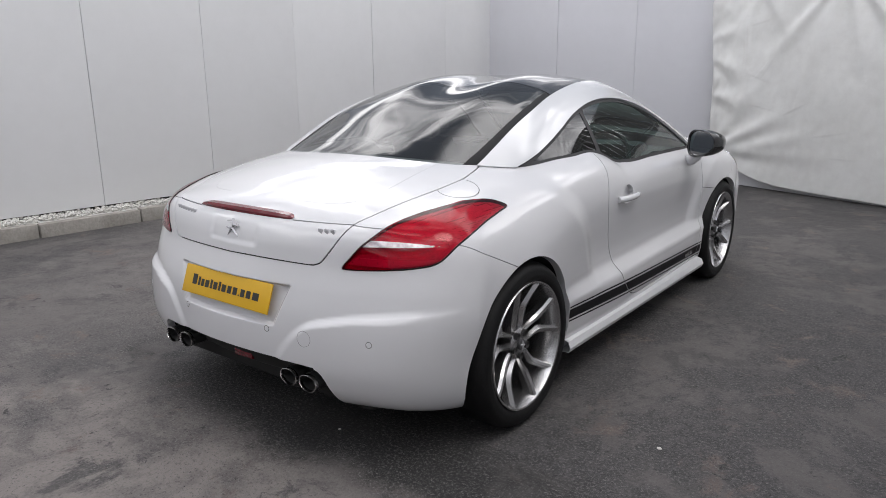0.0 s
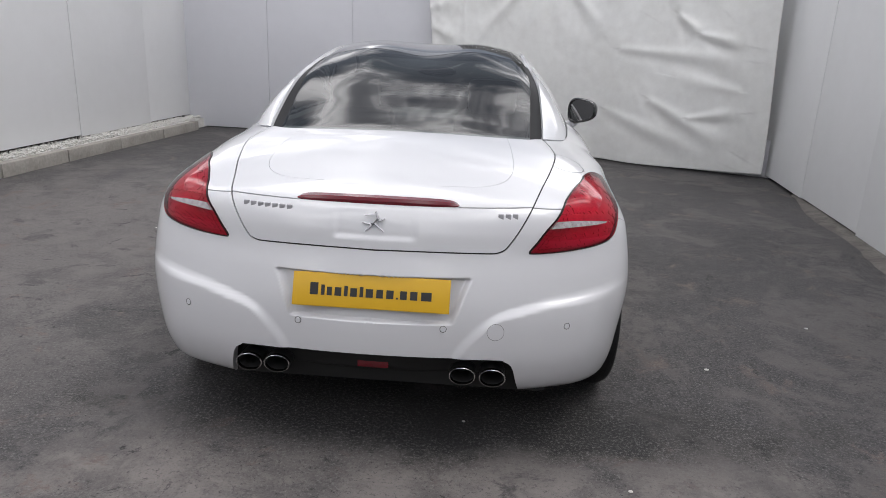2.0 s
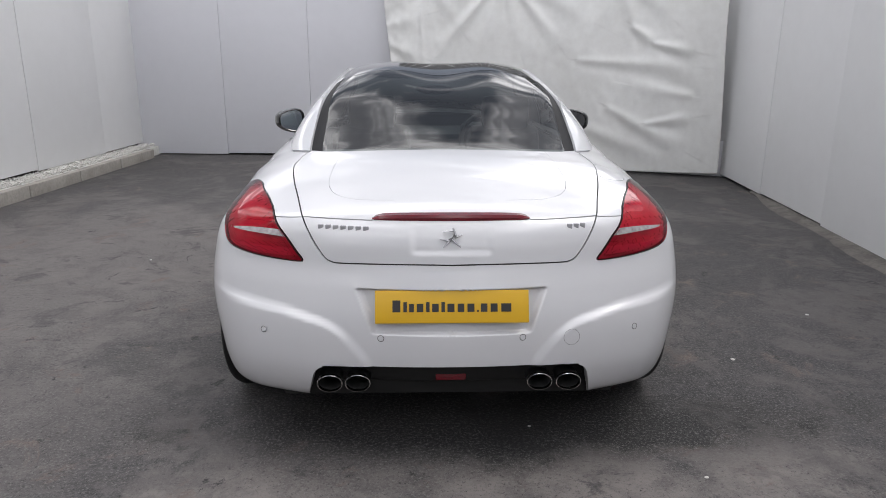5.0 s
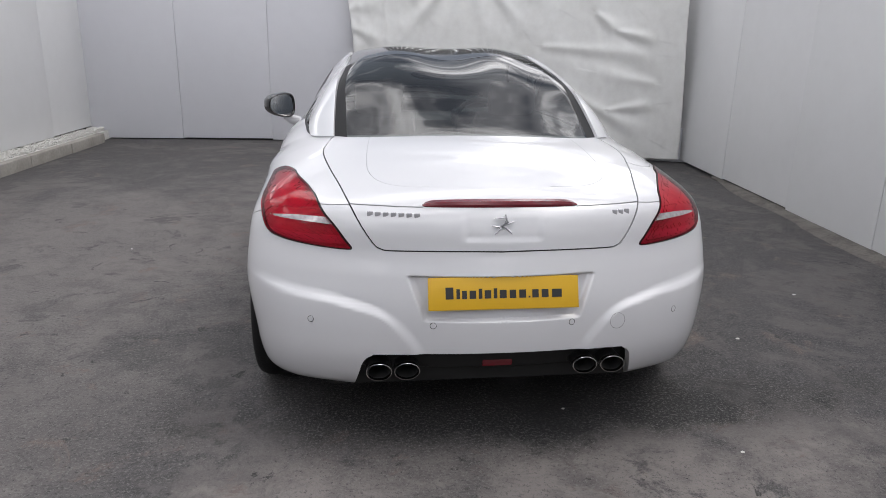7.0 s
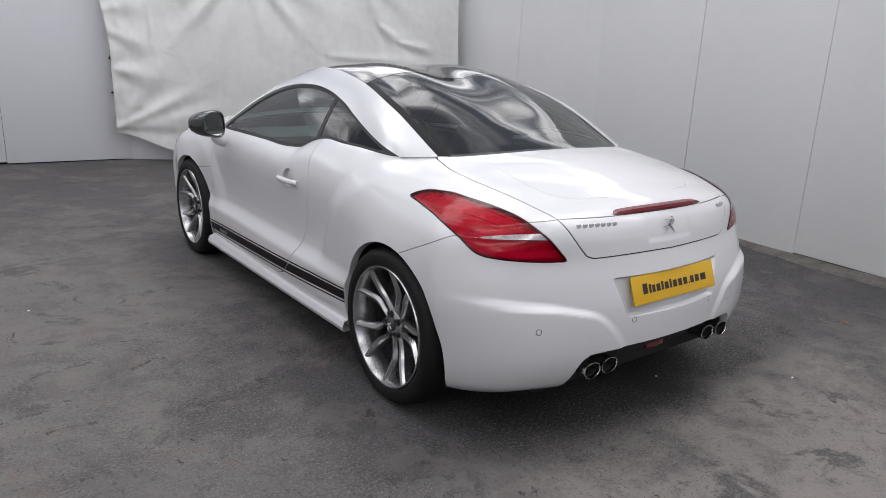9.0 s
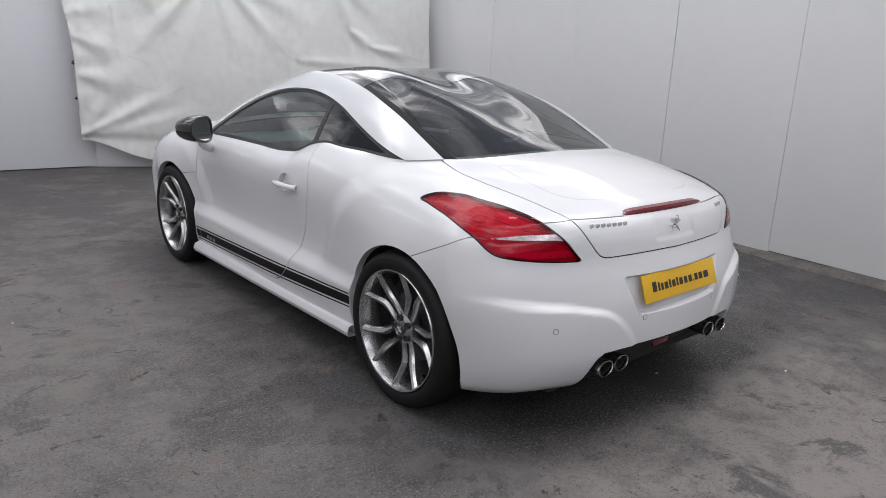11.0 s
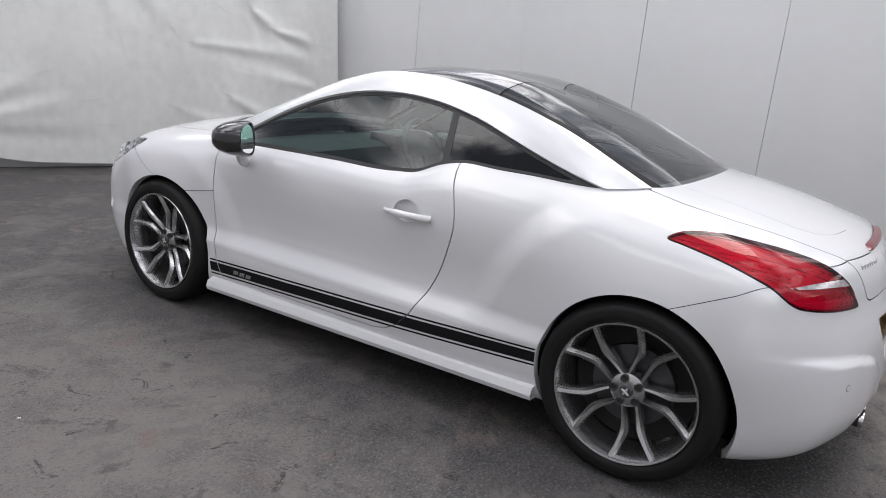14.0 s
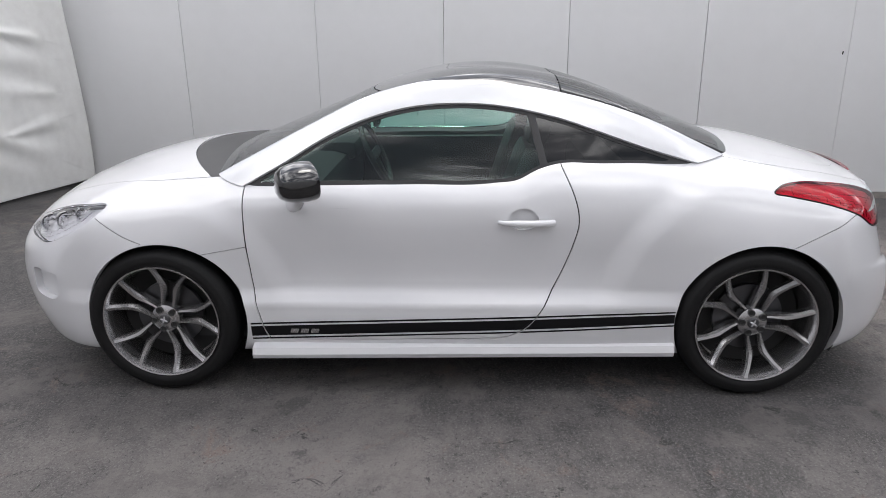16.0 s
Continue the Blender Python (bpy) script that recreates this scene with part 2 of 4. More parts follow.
def asphalt():
    m = bpy.data.materials.new("asphalt")
    m.use_nodes = True
    nodes, links = m.node_tree.nodes, m.node_tree.links
    p = nodes["Principled BSDF"]
    tc = nodes.new("ShaderNodeTexCoord")

    def noise_of(scale, detail, lo, hi, rough=.6, distort=0.0):
        n = nodes.new("ShaderNodeTexNoise")
        n.inputs["Scale"].default_value, n.inputs["Detail"].default_value = scale, detail
        n.inputs["Roughness"].default_value, n.inputs["Distortion"].default_value = rough, distort
        links.new(tc.outputs["Object"], n.inputs["Vector"])
        r = nodes.new("ShaderNodeMapRange")
        r.inputs[1].default_value, r.inputs[2].default_value = lo, hi
        links.new(n.outputs["Fac"], r.inputs[0])
        return r.outputs[0]

    def mix(fac, a, b):
        x = nodes.new("ShaderNodeMix")
        x.data_type = "RGBA"
        links.new(fac, x.inputs[0])
        for slot, v in ((6, a), (7, b)):
            if isinstance(v, tuple):
                x.inputs[slot].default_value = (*v, 1)
            else:
                links.new(v, x.inputs[slot])
        return x.outputs[2]

    def product(a, b, k):
        """a * (1 - k * b)"""
        t = nodes.new("ShaderNodeMath")
        t.operation = "MULTIPLY_ADD"
        links.new(b, t.inputs[0])
        t.inputs[1].default_value, t.inputs[2].default_value = -k, 1
        q = nodes.new("ShaderNodeMath")
        q.operation = "MULTIPLY"
        links.new(a, q.inputs[0])
        links.new(t.outputs[0], q.inputs[1])
        return q.outputs[0]

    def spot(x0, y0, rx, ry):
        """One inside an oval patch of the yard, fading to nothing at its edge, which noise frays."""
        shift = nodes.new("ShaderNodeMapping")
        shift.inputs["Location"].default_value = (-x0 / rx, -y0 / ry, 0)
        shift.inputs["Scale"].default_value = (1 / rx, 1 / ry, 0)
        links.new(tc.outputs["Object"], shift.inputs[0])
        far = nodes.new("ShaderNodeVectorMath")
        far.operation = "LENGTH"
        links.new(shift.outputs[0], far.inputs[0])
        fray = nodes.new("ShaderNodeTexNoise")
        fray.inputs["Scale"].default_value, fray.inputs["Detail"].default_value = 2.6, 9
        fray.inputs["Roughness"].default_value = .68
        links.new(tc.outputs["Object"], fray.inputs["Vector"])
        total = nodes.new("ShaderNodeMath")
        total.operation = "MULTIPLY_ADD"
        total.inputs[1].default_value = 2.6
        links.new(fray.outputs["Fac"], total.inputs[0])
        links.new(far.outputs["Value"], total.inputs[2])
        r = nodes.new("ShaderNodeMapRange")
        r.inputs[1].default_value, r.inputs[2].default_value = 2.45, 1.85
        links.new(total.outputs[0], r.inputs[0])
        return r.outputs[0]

    def scaled(a, k):
        q = nodes.new("ShaderNodeMath")
        q.operation = "MULTIPLY"
        q.inputs[1].default_value = k
        links.new(a, q.inputs[0])
        return q.outputs[0]

    base = mix(noise_of(.7, 4, .36, .64), (.033, .0315, .033), (.054, .051, .053))
    fine = mix(noise_of(16, 7, .46, .64, .75), base, (.072, .069, .069))
    dusty = noise_of(1.25, 12, .505, .565, .74, .35)
    behind = spot(.3, -2.95, 1.8, 1.3)
    beside = spot(-2.2, -1.8, 1.2, 1.2)
    dust = mix(scaled(dusty, .62), fine, (.128, .117, .113))
    dust = mix(scaled(beside, .50), dust, (.125, .114, .110))
    dust = mix(scaled(behind, .85), dust, (.192, .172, .163))
    dust = mix(scaled(spot(-2.5, .6, 1.7, 2.2), .70), dust, (.150, .137, .132))
    brown = mix(noise_of(3.4, 9, .575, .645, .74, .5), dust, (.125, .098, .088))
    brown = mix(product(noise_of(27, 7, .58, .68, .85), dusty, .5), brown, (.145, .135, .130))
    brown = mix(scaled(noise_of(5.5, 9, .50, .60, .70, .3), .42), brown, (.060, .056, .055))
    wet_shaded = mix(noise_of(2.3, 10, .565, .61, .74, .4), brown, (.062, .059, .058))
    # Below the tail a dark oval paints the car's shadow into the asphalt.
    wet_shaded = mix(spot(.2, -1.70, 1.25, .34), wet_shaded, (.020, .0195, .0195))
    oil = mix(noise_of(7.0, 8, .62, .66, .72, .8), wet_shaded, (.030, .029, .029))
    grain = mix(product(noise_of(78, 6, .51, .62, .9), dusty, .6), oil, (.17, .162, .158))
    pits = mix(product(noise_of(60, 6, .54, .64, .9), dusty, .5), grain, (.012, .012, .012))
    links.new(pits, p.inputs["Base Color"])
    p.inputs["Roughness"].default_value = .78
    p.inputs["Specular IOR Level"].default_value = .35
    n = nodes.new("ShaderNodeTexNoise")
    n.inputs["Scale"].default_value, n.inputs["Detail"].default_value = 95, 5
    links.new(tc.outputs["Object"], n.inputs["Vector"])
    b = nodes.new("ShaderNodeBump")
    b.inputs["Strength"].default_value, b.inputs["Distance"].default_value = .55, .006
    links.new(n.outputs["Fac"], b.inputs["Height"])
    links.new(b.outputs[0], p.inputs["Normal"])
    return m


M["asphalt"] = asphalt()


# ---- mesh helpers ----
def part(name, bm, mat, parent=None, label="", smooth=True):
    """Links a bmesh as one mesh object under a thing or a part."""
    me = bpy.data.meshes.new(name)
    bm.to_mesh(me)
    bm.free()
    for f in me.polygons:
        f.use_smooth = smooth
    if smooth:
        me.set_sharp_from_angle(angle=radians(35))
    me.materials.append(mat)
    ob = new(name, me)
    if parent:
        ob.parent = parent
    if label:
        ob["label"] = label
    return ob


def box(bm, x0, x1, y0, y1, z0, z1, bevel=0.0):
    made = bmesh.ops.create_cube(bm, size=1, matrix=Matrix.Translation(((x0 + x1) / 2, (y0 + y1) / 2, (z0 + z1) / 2)) @ Matrix.Diagonal((x1 - x0, y1 - y0, z1 - z0, 1)))
    if bevel:
        edges = list({e for v in made["verts"] for e in v.link_edges})
        bmesh.ops.bevel(bm, geom=edges, offset=bevel, segments=2, affect="EDGES", profile=.6)
    return bm


def lathe(bm, profile, m, segments=64):
    """Turns (radius, along) pairs about m's z axis."""
    rings = [[bm.verts.new(m @ Vector((r * math.cos(a), r * math.sin(a), h))) for a in np.linspace(0, 2 * math.pi, segments, endpoint=False)] for r, h in profile]
    for one, two in zip(rings, rings[1:]):
        for k in range(segments):
            bm.faces.new((one[k], one[k - 1], two[k - 1], two[k]))
    return rings


def tube(bm, points, radius, sides=8, flat=1.0, caps=True):
    """A tube through points; radius may be one number or one for each point."""
    pts = [Vector([float(c) for c in p]) for p in points]
    radii = [float(r) for r in radius] if isinstance(radius, (list, tuple)) else [float(radius)] * len(pts)
    rings = []
    for i, p in enumerate(pts):
        way = (pts[min(i + 1, len(pts) - 1)] - pts[max(i - 1, 0)]).normalized()
        side = way.cross(Vector((0, 0, 1)) if abs(way.z) < .9 else Vector((1, 0, 0))).normalized()
        up = side.cross(way)
        rings.append([bm.verts.new(p + (side * math.cos(a) + up * (flat * math.sin(a))) * radii[i]) for a in np.linspace(0, 2 * math.pi, sides, endpoint=False)])
    for one, two in zip(rings, rings[1:]):
        for k in range(sides):
            bm.faces.new((one[k - 1], one[k], two[k], two[k - 1]))
    if caps:
        bm.faces.new(rings[0])
        bm.faces.new(rings[-1][::-1])
    return bm


def thing(name, label, category, at=(0, 0, 0), group="", kind=""):
    ob = new(name)
    ob.location = at
    ob.empty_display_size = .2
    return tagged(ob, label, category, group, kind)


# ---- sheets cut from the shape ----
class Sheet:
    """A triangulated piece of skin: places, normals and triangles."""
    def __init__(self, v, n, t):
        self.v, self.n, self.t = v, n, t


def clip(s, d):
    """The part of s where d, given for each vertex, is not above zero."""
    inside = d <= 0
    count = inside[s.t].sum(1)
    keep = [s.t[count == 3]]
    v, n = s.v, s.n
    extra_v, extra_n, base = [], [], len(v)
    for want in (1, 2):
        tri = s.t[count == want]
        if not len(tri):
            continue
        odd = np.argmax(inside[tri] == (want == 1), axis=1)
        rows = np.arange(len(tri))
        a, b, c = tri[rows, odd], tri[rows, (odd + 1) % 3], tri[rows, (odd + 2) % 3]
        made = []
        for q in (b, c):
            lo, hi = np.minimum(a, q), np.maximum(a, q)
            k = (d[lo] / (d[lo] - d[hi]))[:, None]
            extra_v.append(v[lo] + k * (v[hi] - v[lo]))
            extra_n.append(n[lo] + k * (n[hi] - n[lo]))
            made.append(base + np.arange(len(tri)))
            base += len(tri)
        ab, ac = made
        if want == 1:
            keep.append(np.stack([a, ab, ac], 1))
        else:
            keep += [np.stack([ab, b, c], 1), np.stack([ab, c, ac], 1)]
    v, n, t = np.concatenate([v, *extra_v]), np.concatenate([n, *extra_n]), np.concatenate(keep)
    used, t = np.unique(t, return_inverse=True)
    v, n, t = v[used], n[used], t.reshape(-1, 3)
    # vertices at one place become one
    q = np.round(v * 1e5).astype(np.int64) + 500000
    _, first, same = np.unique((q[:, 0] << 40) + (q[:, 1] << 20) + q[:, 2], return_index=True, return_inverse=True)
    t = same.reshape(-1)[t]
    t = t[(t[:, 0] != t[:, 1]) & (t[:, 1] != t[:, 2]) & (t[:, 0] != t[:, 2])]
    return Sheet(v[first], n[first], t)


def refine(s, chosen):
    """Splits each triangle that has a chosen vertex into four."""
    pick = chosen[s.t].any(1)
    t = s.t[pick]
    a, b, c = t.T
    k = len(s.v) + np.arange(len(t))
    ab, bc, ca = k, k + len(t), k + 2 * len(t)
    v = np.concatenate([s.v] + [(s.v[i] + s.v[j]) / 2 for i, j in ((a, b), (b, c), (c, a))])
    n = np.concatenate([s.n] + [(s.n[i] + s.n[j]) / 2 for i, j in ((a, b), (b, c), (c, a))])
    made = [np.stack(q, 1) for q in ((a, ab, ca), (ab, b, bc), (ca, bc, c), (ab, bc, ca))]
    return Sheet(v, n, np.concatenate([s.t[~pick], *made]))


def only(s, mask, field):
    """The field where the mask holds, and one elsewhere."""
    d = np.ones(len(s.v))
    d[mask] = field(Sheet(s.v[mask], s.n[mask], None))
    return d


def finer(s, field, width=.026, times=2):
    for _ in range(times):
        s = refine(s, np.abs(field(s)) < width)
        width *= .6
    return s


def outline(points, smooth=True, closed=True, per=6):
    """A closed or open line through control points, rounded by Catmull-Rom."""
    p = np.array(points, float)
    if not smooth:
        return p
    n, made = len(p), []
    for i in range(n if closed else n - 1):
        at = [(i + k) % n if closed else min(max(i + k, 0), n - 1) for k in (-1, 0, 1, 2)]
        a, b, c, e = p[at]
        for t in np.linspace(0, 1, per, endpoint=False):
            made.append(.5 * (2 * b + (c - a) * t + (2 * a - 5 * b + 4 * c - e) * t * t + (3 * b - 3 * c + e - a) * t ** 3))
    if not closed:
        made.append(p[-1])
    return np.array(made)


def line_distance(line, u, v, closed=True):
    """Signed distance to a closed line, below zero inside, or the plain distance to an open one."""
    a, b = line, np.roll(line, -1, 0)
    if not closed:
        a, b = line[:-1], line[1:]
    best, inside = np.full(len(u), 9.0), np.zeros(len(u), bool)
    for (ax, ay), (bx, by) in zip(a, b):
        dx, dy = bx - ax, by - ay
        k = np.clip(((u - ax) * dx + (v - ay) * dy) / max(dx * dx + dy * dy, 1e-12), 0, 1)
        best = np.minimum(best, np.hypot(u - ax - k * dx, v - ay - k * dy))
        if closed:
            cross = (ay > v) != (by > v)
            inside ^= cross & (u < ax + (v - ay) * dx / (dy if abs(dy) > 1e-12 else 1e-12))
    return np.where(inside, -best, best) if closed else best


def normals(field, v, e=.002):
    g = np.stack([field(*(v + e * k).T) - field(*(v - e * k).T) for k in np.eye(3)], 1)
    return g / np.linalg.norm(g, axis=1, keepdims=True)


def skin(field, origin, way, rows, cols, far=2.4):
    lo, hi = np.zeros(len(way)), np.full(len(way), far)
    for _ in range(22):
        mid = (lo + hi) / 2
        out_ = field(*(origin + mid[:, None] * way).T) > 0
        lo, hi = np.where(out_, lo, mid), np.where(out_, mid, hi)
    v = origin + hi[:, None] * way
    i = np.arange(rows * cols).reshape(rows, cols)
    a, b, c, d = i[:-1, :-1].ravel(), i[1:, :-1].ravel(), i[1:, 1:].ravel(), i[:-1, 1:].ravel()
    t = np.concatenate([np.stack([a, b, c], 1), np.stack([a, c, d], 1)])
    n = normals(field, v)
    face = np.cross(v[t[:, 1]] - v[t[:, 0]], v[t[:, 2]] - v[t[:, 0]])
    flip = (face * n[t[:, 0]]).sum(1) < 0
    t[flip] = t[flip][:, ::-1]
    return Sheet(v, n, t)


def body_skin():
    mid = np.linspace(-1.25, 1.3, 240)
    tail, nose = np.linspace(0, 90, 170)[1:], np.linspace(0, 90, 100)[1:]
    stations = [(-1.25, -a) for a in tail[::-1]] + [(y, 0) for y in mid] + [(1.3, a) for a in nose]
    turn = np.radians(np.linspace(-90, 270, 381))
    origin, way = [], []
    for y, a in stations:
        c, s = math.cos(radians(a)), math.sin(radians(a))
        origin.append(np.stack([0 * turn, 0 * turn + y, 0 * turn + .52], 1))
        way.append(np.stack([c * np.cos(turn), 0 * turn + s, c * np.sin(turn)], 1))
    return skin(body_field, np.concatenate(origin), np.concatenate(way), len(stations), len(turn))


def cabin_skin():
    ys = np.linspace(-1.5, 1.5, 300)
    turn = np.radians(np.linspace(-8, 188, 260))
    origin = np.concatenate([np.stack([0 * turn, 0 * turn + y, 0 * turn + .6], 1) for y in ys])
    way = np.tile(np.stack([np.cos(turn), 0 * turn, np.sin(turn)], 1), (len(ys), 1))
    return skin(cabin_field, origin, way, len(ys), len(turn))


def panel(name, s, mat, parent, label="", thick=.012, lift=0.0):
    """A sheet as one mesh, with its edges folded inwards by its thickness."""
    v = s.v + lift * s.n
    e = np.concatenate([s.t[:, [0, 1]], s.t[:, [1, 2]], s.t[:, [2, 0]]])
    key = np.minimum(e[:, 0], e[:, 1]).astype(np.int64) * len(v) + np.maximum(e[:, 0], e[:, 1])
    _, where, times = np.unique(key, return_index=True, return_counts=True)
    rim = e[where[times == 1]]
    n0 = len(v)
    edge = np.unique(rim)
    place = np.full(n0, -1)
    place[edge] = np.arange(len(edge))
    top, low = v[edge], v[edge] - thick * s.n[edge]
    a, b = place[rim[:, 0]], place[rim[:, 1]]
    quads = np.stack([n0 + b, n0 + a, n0 + len(edge) + a, n0 + len(edge) + b], 1)
    me = bpy.data.meshes.new(name)
    me.from_pydata(np.concatenate([v, top, low]).tolist(), [], s.t.tolist() + (quads.tolist() if thick else []))
    me.materials.append(mat)
    me.polygons.foreach_set("use_smooth", np.ones(len(me.polygons), bool))
    loops = np.zeros(len(me.loops), np.int32)
    me.loops.foreach_get("vertex_index", loops)
    given = np.zeros((len(loops), 3))
    flat = len(s.t) * 3
    nn = s.n / np.linalg.norm(s.n, axis=1, keepdims=True)
    given[:flat] = nn[loops[:flat]]
    if thick and len(quads):
        across = np.cross(v[rim[:, 1]] - v[rim[:, 0]], s.n[rim[:, 0]])
        across /= np.linalg.norm(across, axis=1, keepdims=True) + 1e-9
        given[flat:] = np.repeat(across, 4, 0)
    me.normals_split_custom_set(given.tolist())
    ob = new(name, me)
    ob.parent = parent
    if label:
        ob["label"] = label
    return ob


# ---- the setting ----
ground_bm = bmesh.new()
bmesh.ops.create_grid(ground_bm, x_segments=1, y_segments=1, size=400)
ground = tagged(part("ground", ground_bm, M["asphalt"], smooth=False), "grey patchy worn asphalt yard with dusty stains and a painted shadow under the car's tail", "ground", kind="structure")


def panel_wall(name, label, start, end, z0, height, joints, mat, thick=.06):
    """A wall of upright sheets between joints, given in metres along it; each sheet is a piece of its own."""
    a, b = Vector((*start, 0)), Vector((*end, 0))
    length, ang = (b - a).length, math.atan2(b.y - a.y, b.x - a.x)
    bm = bmesh.new()
    box(bm, 0, length, .008 + thick, .12 + thick, 0, height - .02)
    wall = tagged(part(name, bm, M["dark"], smooth=False), label, "wall", kind="structure")
    wall.matrix_world = pose(a.x, a.y, 0, 0, 0, math.degrees(ang))
    marks = [0, *joints, length]
    for i, (s, e) in enumerate(zip(marks, marks[1:])):
        bm = bmesh.new()
        off = .003 * math.sin(i * 2.3)
        box(bm, s + .0021, e - .0021, off, thick, z0 + .012 * math.sin(i * 1.7), height, bevel=.002)
        bmesh.ops.subdivide_edges(bm, edges=bm.edges[:], cuts=1)
        part("panel", bm, mat, wall)
    return wall


# Walls, seen from inside: the face lies on the line from start to end, the body to its left.
LEAN = .09  # the yard lies askew to the car: its long walls gain this much x for each metre of y
SKEW = math.sqrt(1 + LEAN ** 2)
panel_wall("wall_east", "white painted sheet wall with vertical joints and a dirty foot", (3.15 + LEAN * 5.0, 5.0), (3.15 - LEAN * 9.3, -9.3), .035, 3.1, [(5.0 - y_) * SKEW for y_ in (2.77, 1.42, .20, -.95, -2.15, -3.37, -4.6, -5.8, -7.0, -8.2)], M["wall"])
panel_wall("wall_west", "white painted sheet wall above a gravel strip", (-4.0 - LEAN * 14.8, -9.0), (-4.0 + LEAN * .4, 6.2), .17, 3.1, [(y_ + 9) * SKEW for y_ in (-7.3, -6.1, -4.9, -3.7, -2.5, -1.3, -.11, 1.08, 2.25, 3.47, 4.87)], M["wall"])
panel_wall("wall_north", "grey painted sheet wall with faint joints", (-4.15, 5.90), (-.27, 5.69), .015, 3.6, [1.36, 2.56], M["wall_grey"])
panel_wall("wall_south", "plain dark clad wall closing the yard", (2.5, -9.3), (-5.4, -9.0), .03, 3.1, [1.2, 2.4, 3.6, 4.8, 6.0, 7.2], M["shed"])

# Kerb of concrete lengths with a gravel strip behind.
KERB_AT = Matrix.Translation((-3.70, 5.8, 0)) @ Matrix.Rotation(-math.atan(LEAN), 4, "Z") @ Matrix.Translation((4.095, -5.8, 0))
kerb = tagged(new("kerb"), "weathered concrete kerb stones along the gravel strip", "kerb", kind="structure")
kerb.matrix_world = KERB_AT
rnd = random.Random(4)
y = -9.1
while y < 5.5:
    length = .915
    bm = bmesh.new()
    box(bm, -4.20 + rnd.uniform(-.006, .006), -4.095 + rnd.uniform(-.006, .006), y + .006, min(y + length, 5.80) - .006, -.05, .125 + rnd.uniform(-.006, .006), bevel=.018)
    part("stone", bm, M["concrete"], kerb)
    y += length

bed_bm = bmesh.new()
box(bed_bm, -4.6, -4.185, -9.0, 6.0, -.05, .118)
gravel_bed = tagged(part("gravel_bed", bed_bm, M["gravel"], smooth=False), "strip of white stone chippings behind the kerb", "gravel", kind="stuff")
gravel_bed.matrix_world = KERB_AT
stone_v, stone_f = [], []
for k in range(5200):
    cx, cy, r = rnd.uniform(-4.45, -4.205), rnd.uniform(-1.9, 5.85), rnd.uniform(.006, .018)
    cz = .120 + rnd.uniform(0, .035)
    spin = rnd.uniform(0, 3)
    base_i = len(stone_v)
    for q in range(4):
        stone_v.append((cx + r * math.cos(spin + q * 1.571), cy + r * rnd.uniform(.7, 1.2) * math.sin(spin + q * 1.571), cz + rnd.uniform(-.3, .3) * r))
    stone_v += [(cx, cy, cz + r * .8), (cx, cy, cz - r)]
    for q in range(4):
        stone_f += [(base_i + q, base_i + (q + 1) % 4, base_i + 4), (base_i + (q + 1) % 4, base_i + q, base_i + 5)]
chips = bpy.data.meshes.new("gravel_stones")
chips.from_pydata(stone_v, [], stone_f)
chips.materials.append(M["gravel"])
tagged(new("gravel_stones", chips), "loose white stone chippings", "gravel", kind="stuff").matrix_world = KERB_AT

# Rough concrete foot of the east wall.
foot_bm = bmesh.new()
last = None
for i in range(150):
    yy = 3.0 - i * .08
    xw = 3.15 + LEAN * yy
    wob = .07 * noise.noise((yy * 1.1, 0, 0)) + .03 * noise.noise((yy * 5, 3, 0))
    hgt = .012 + .012 * noise.noise((yy * 2.1, 7, 0))
    out_by = max(.02, (.13 + wob) * float(step(3.0, 2.2, yy)))
    ring = [foot_bm.verts.new(p) for p in ((xw + .02, yy, -.02), (xw - out_by, yy, -.01), (xw - out_by * .8, yy, max(.004, hgt)), (xw + .02, yy, max(.01, hgt + .025)))]
    if last:
        for q in range(3):
            foot_bm.faces.new((last[q], ring[q], ring[q + 1], last[q + 1]))
    last = ring
tagged(part("trim", foot_bm, M["foot"]), "dirty crumbling concrete foot of the wall", "wall foot", kind="structure")

# Curtain of white sheeting, tied at its top corners and edges.
cur_a, cur_b = Vector((-.42, 5.58, 0)), Vector((3.42, 3.89, 0))
cur_way = (cur_b - cur_a).normalized()
cur_out = Vector((cur_way.y, -cur_way.x, 0))
COLS, ROWS_ = 300, 220


length = (cur_b - cur_a).length
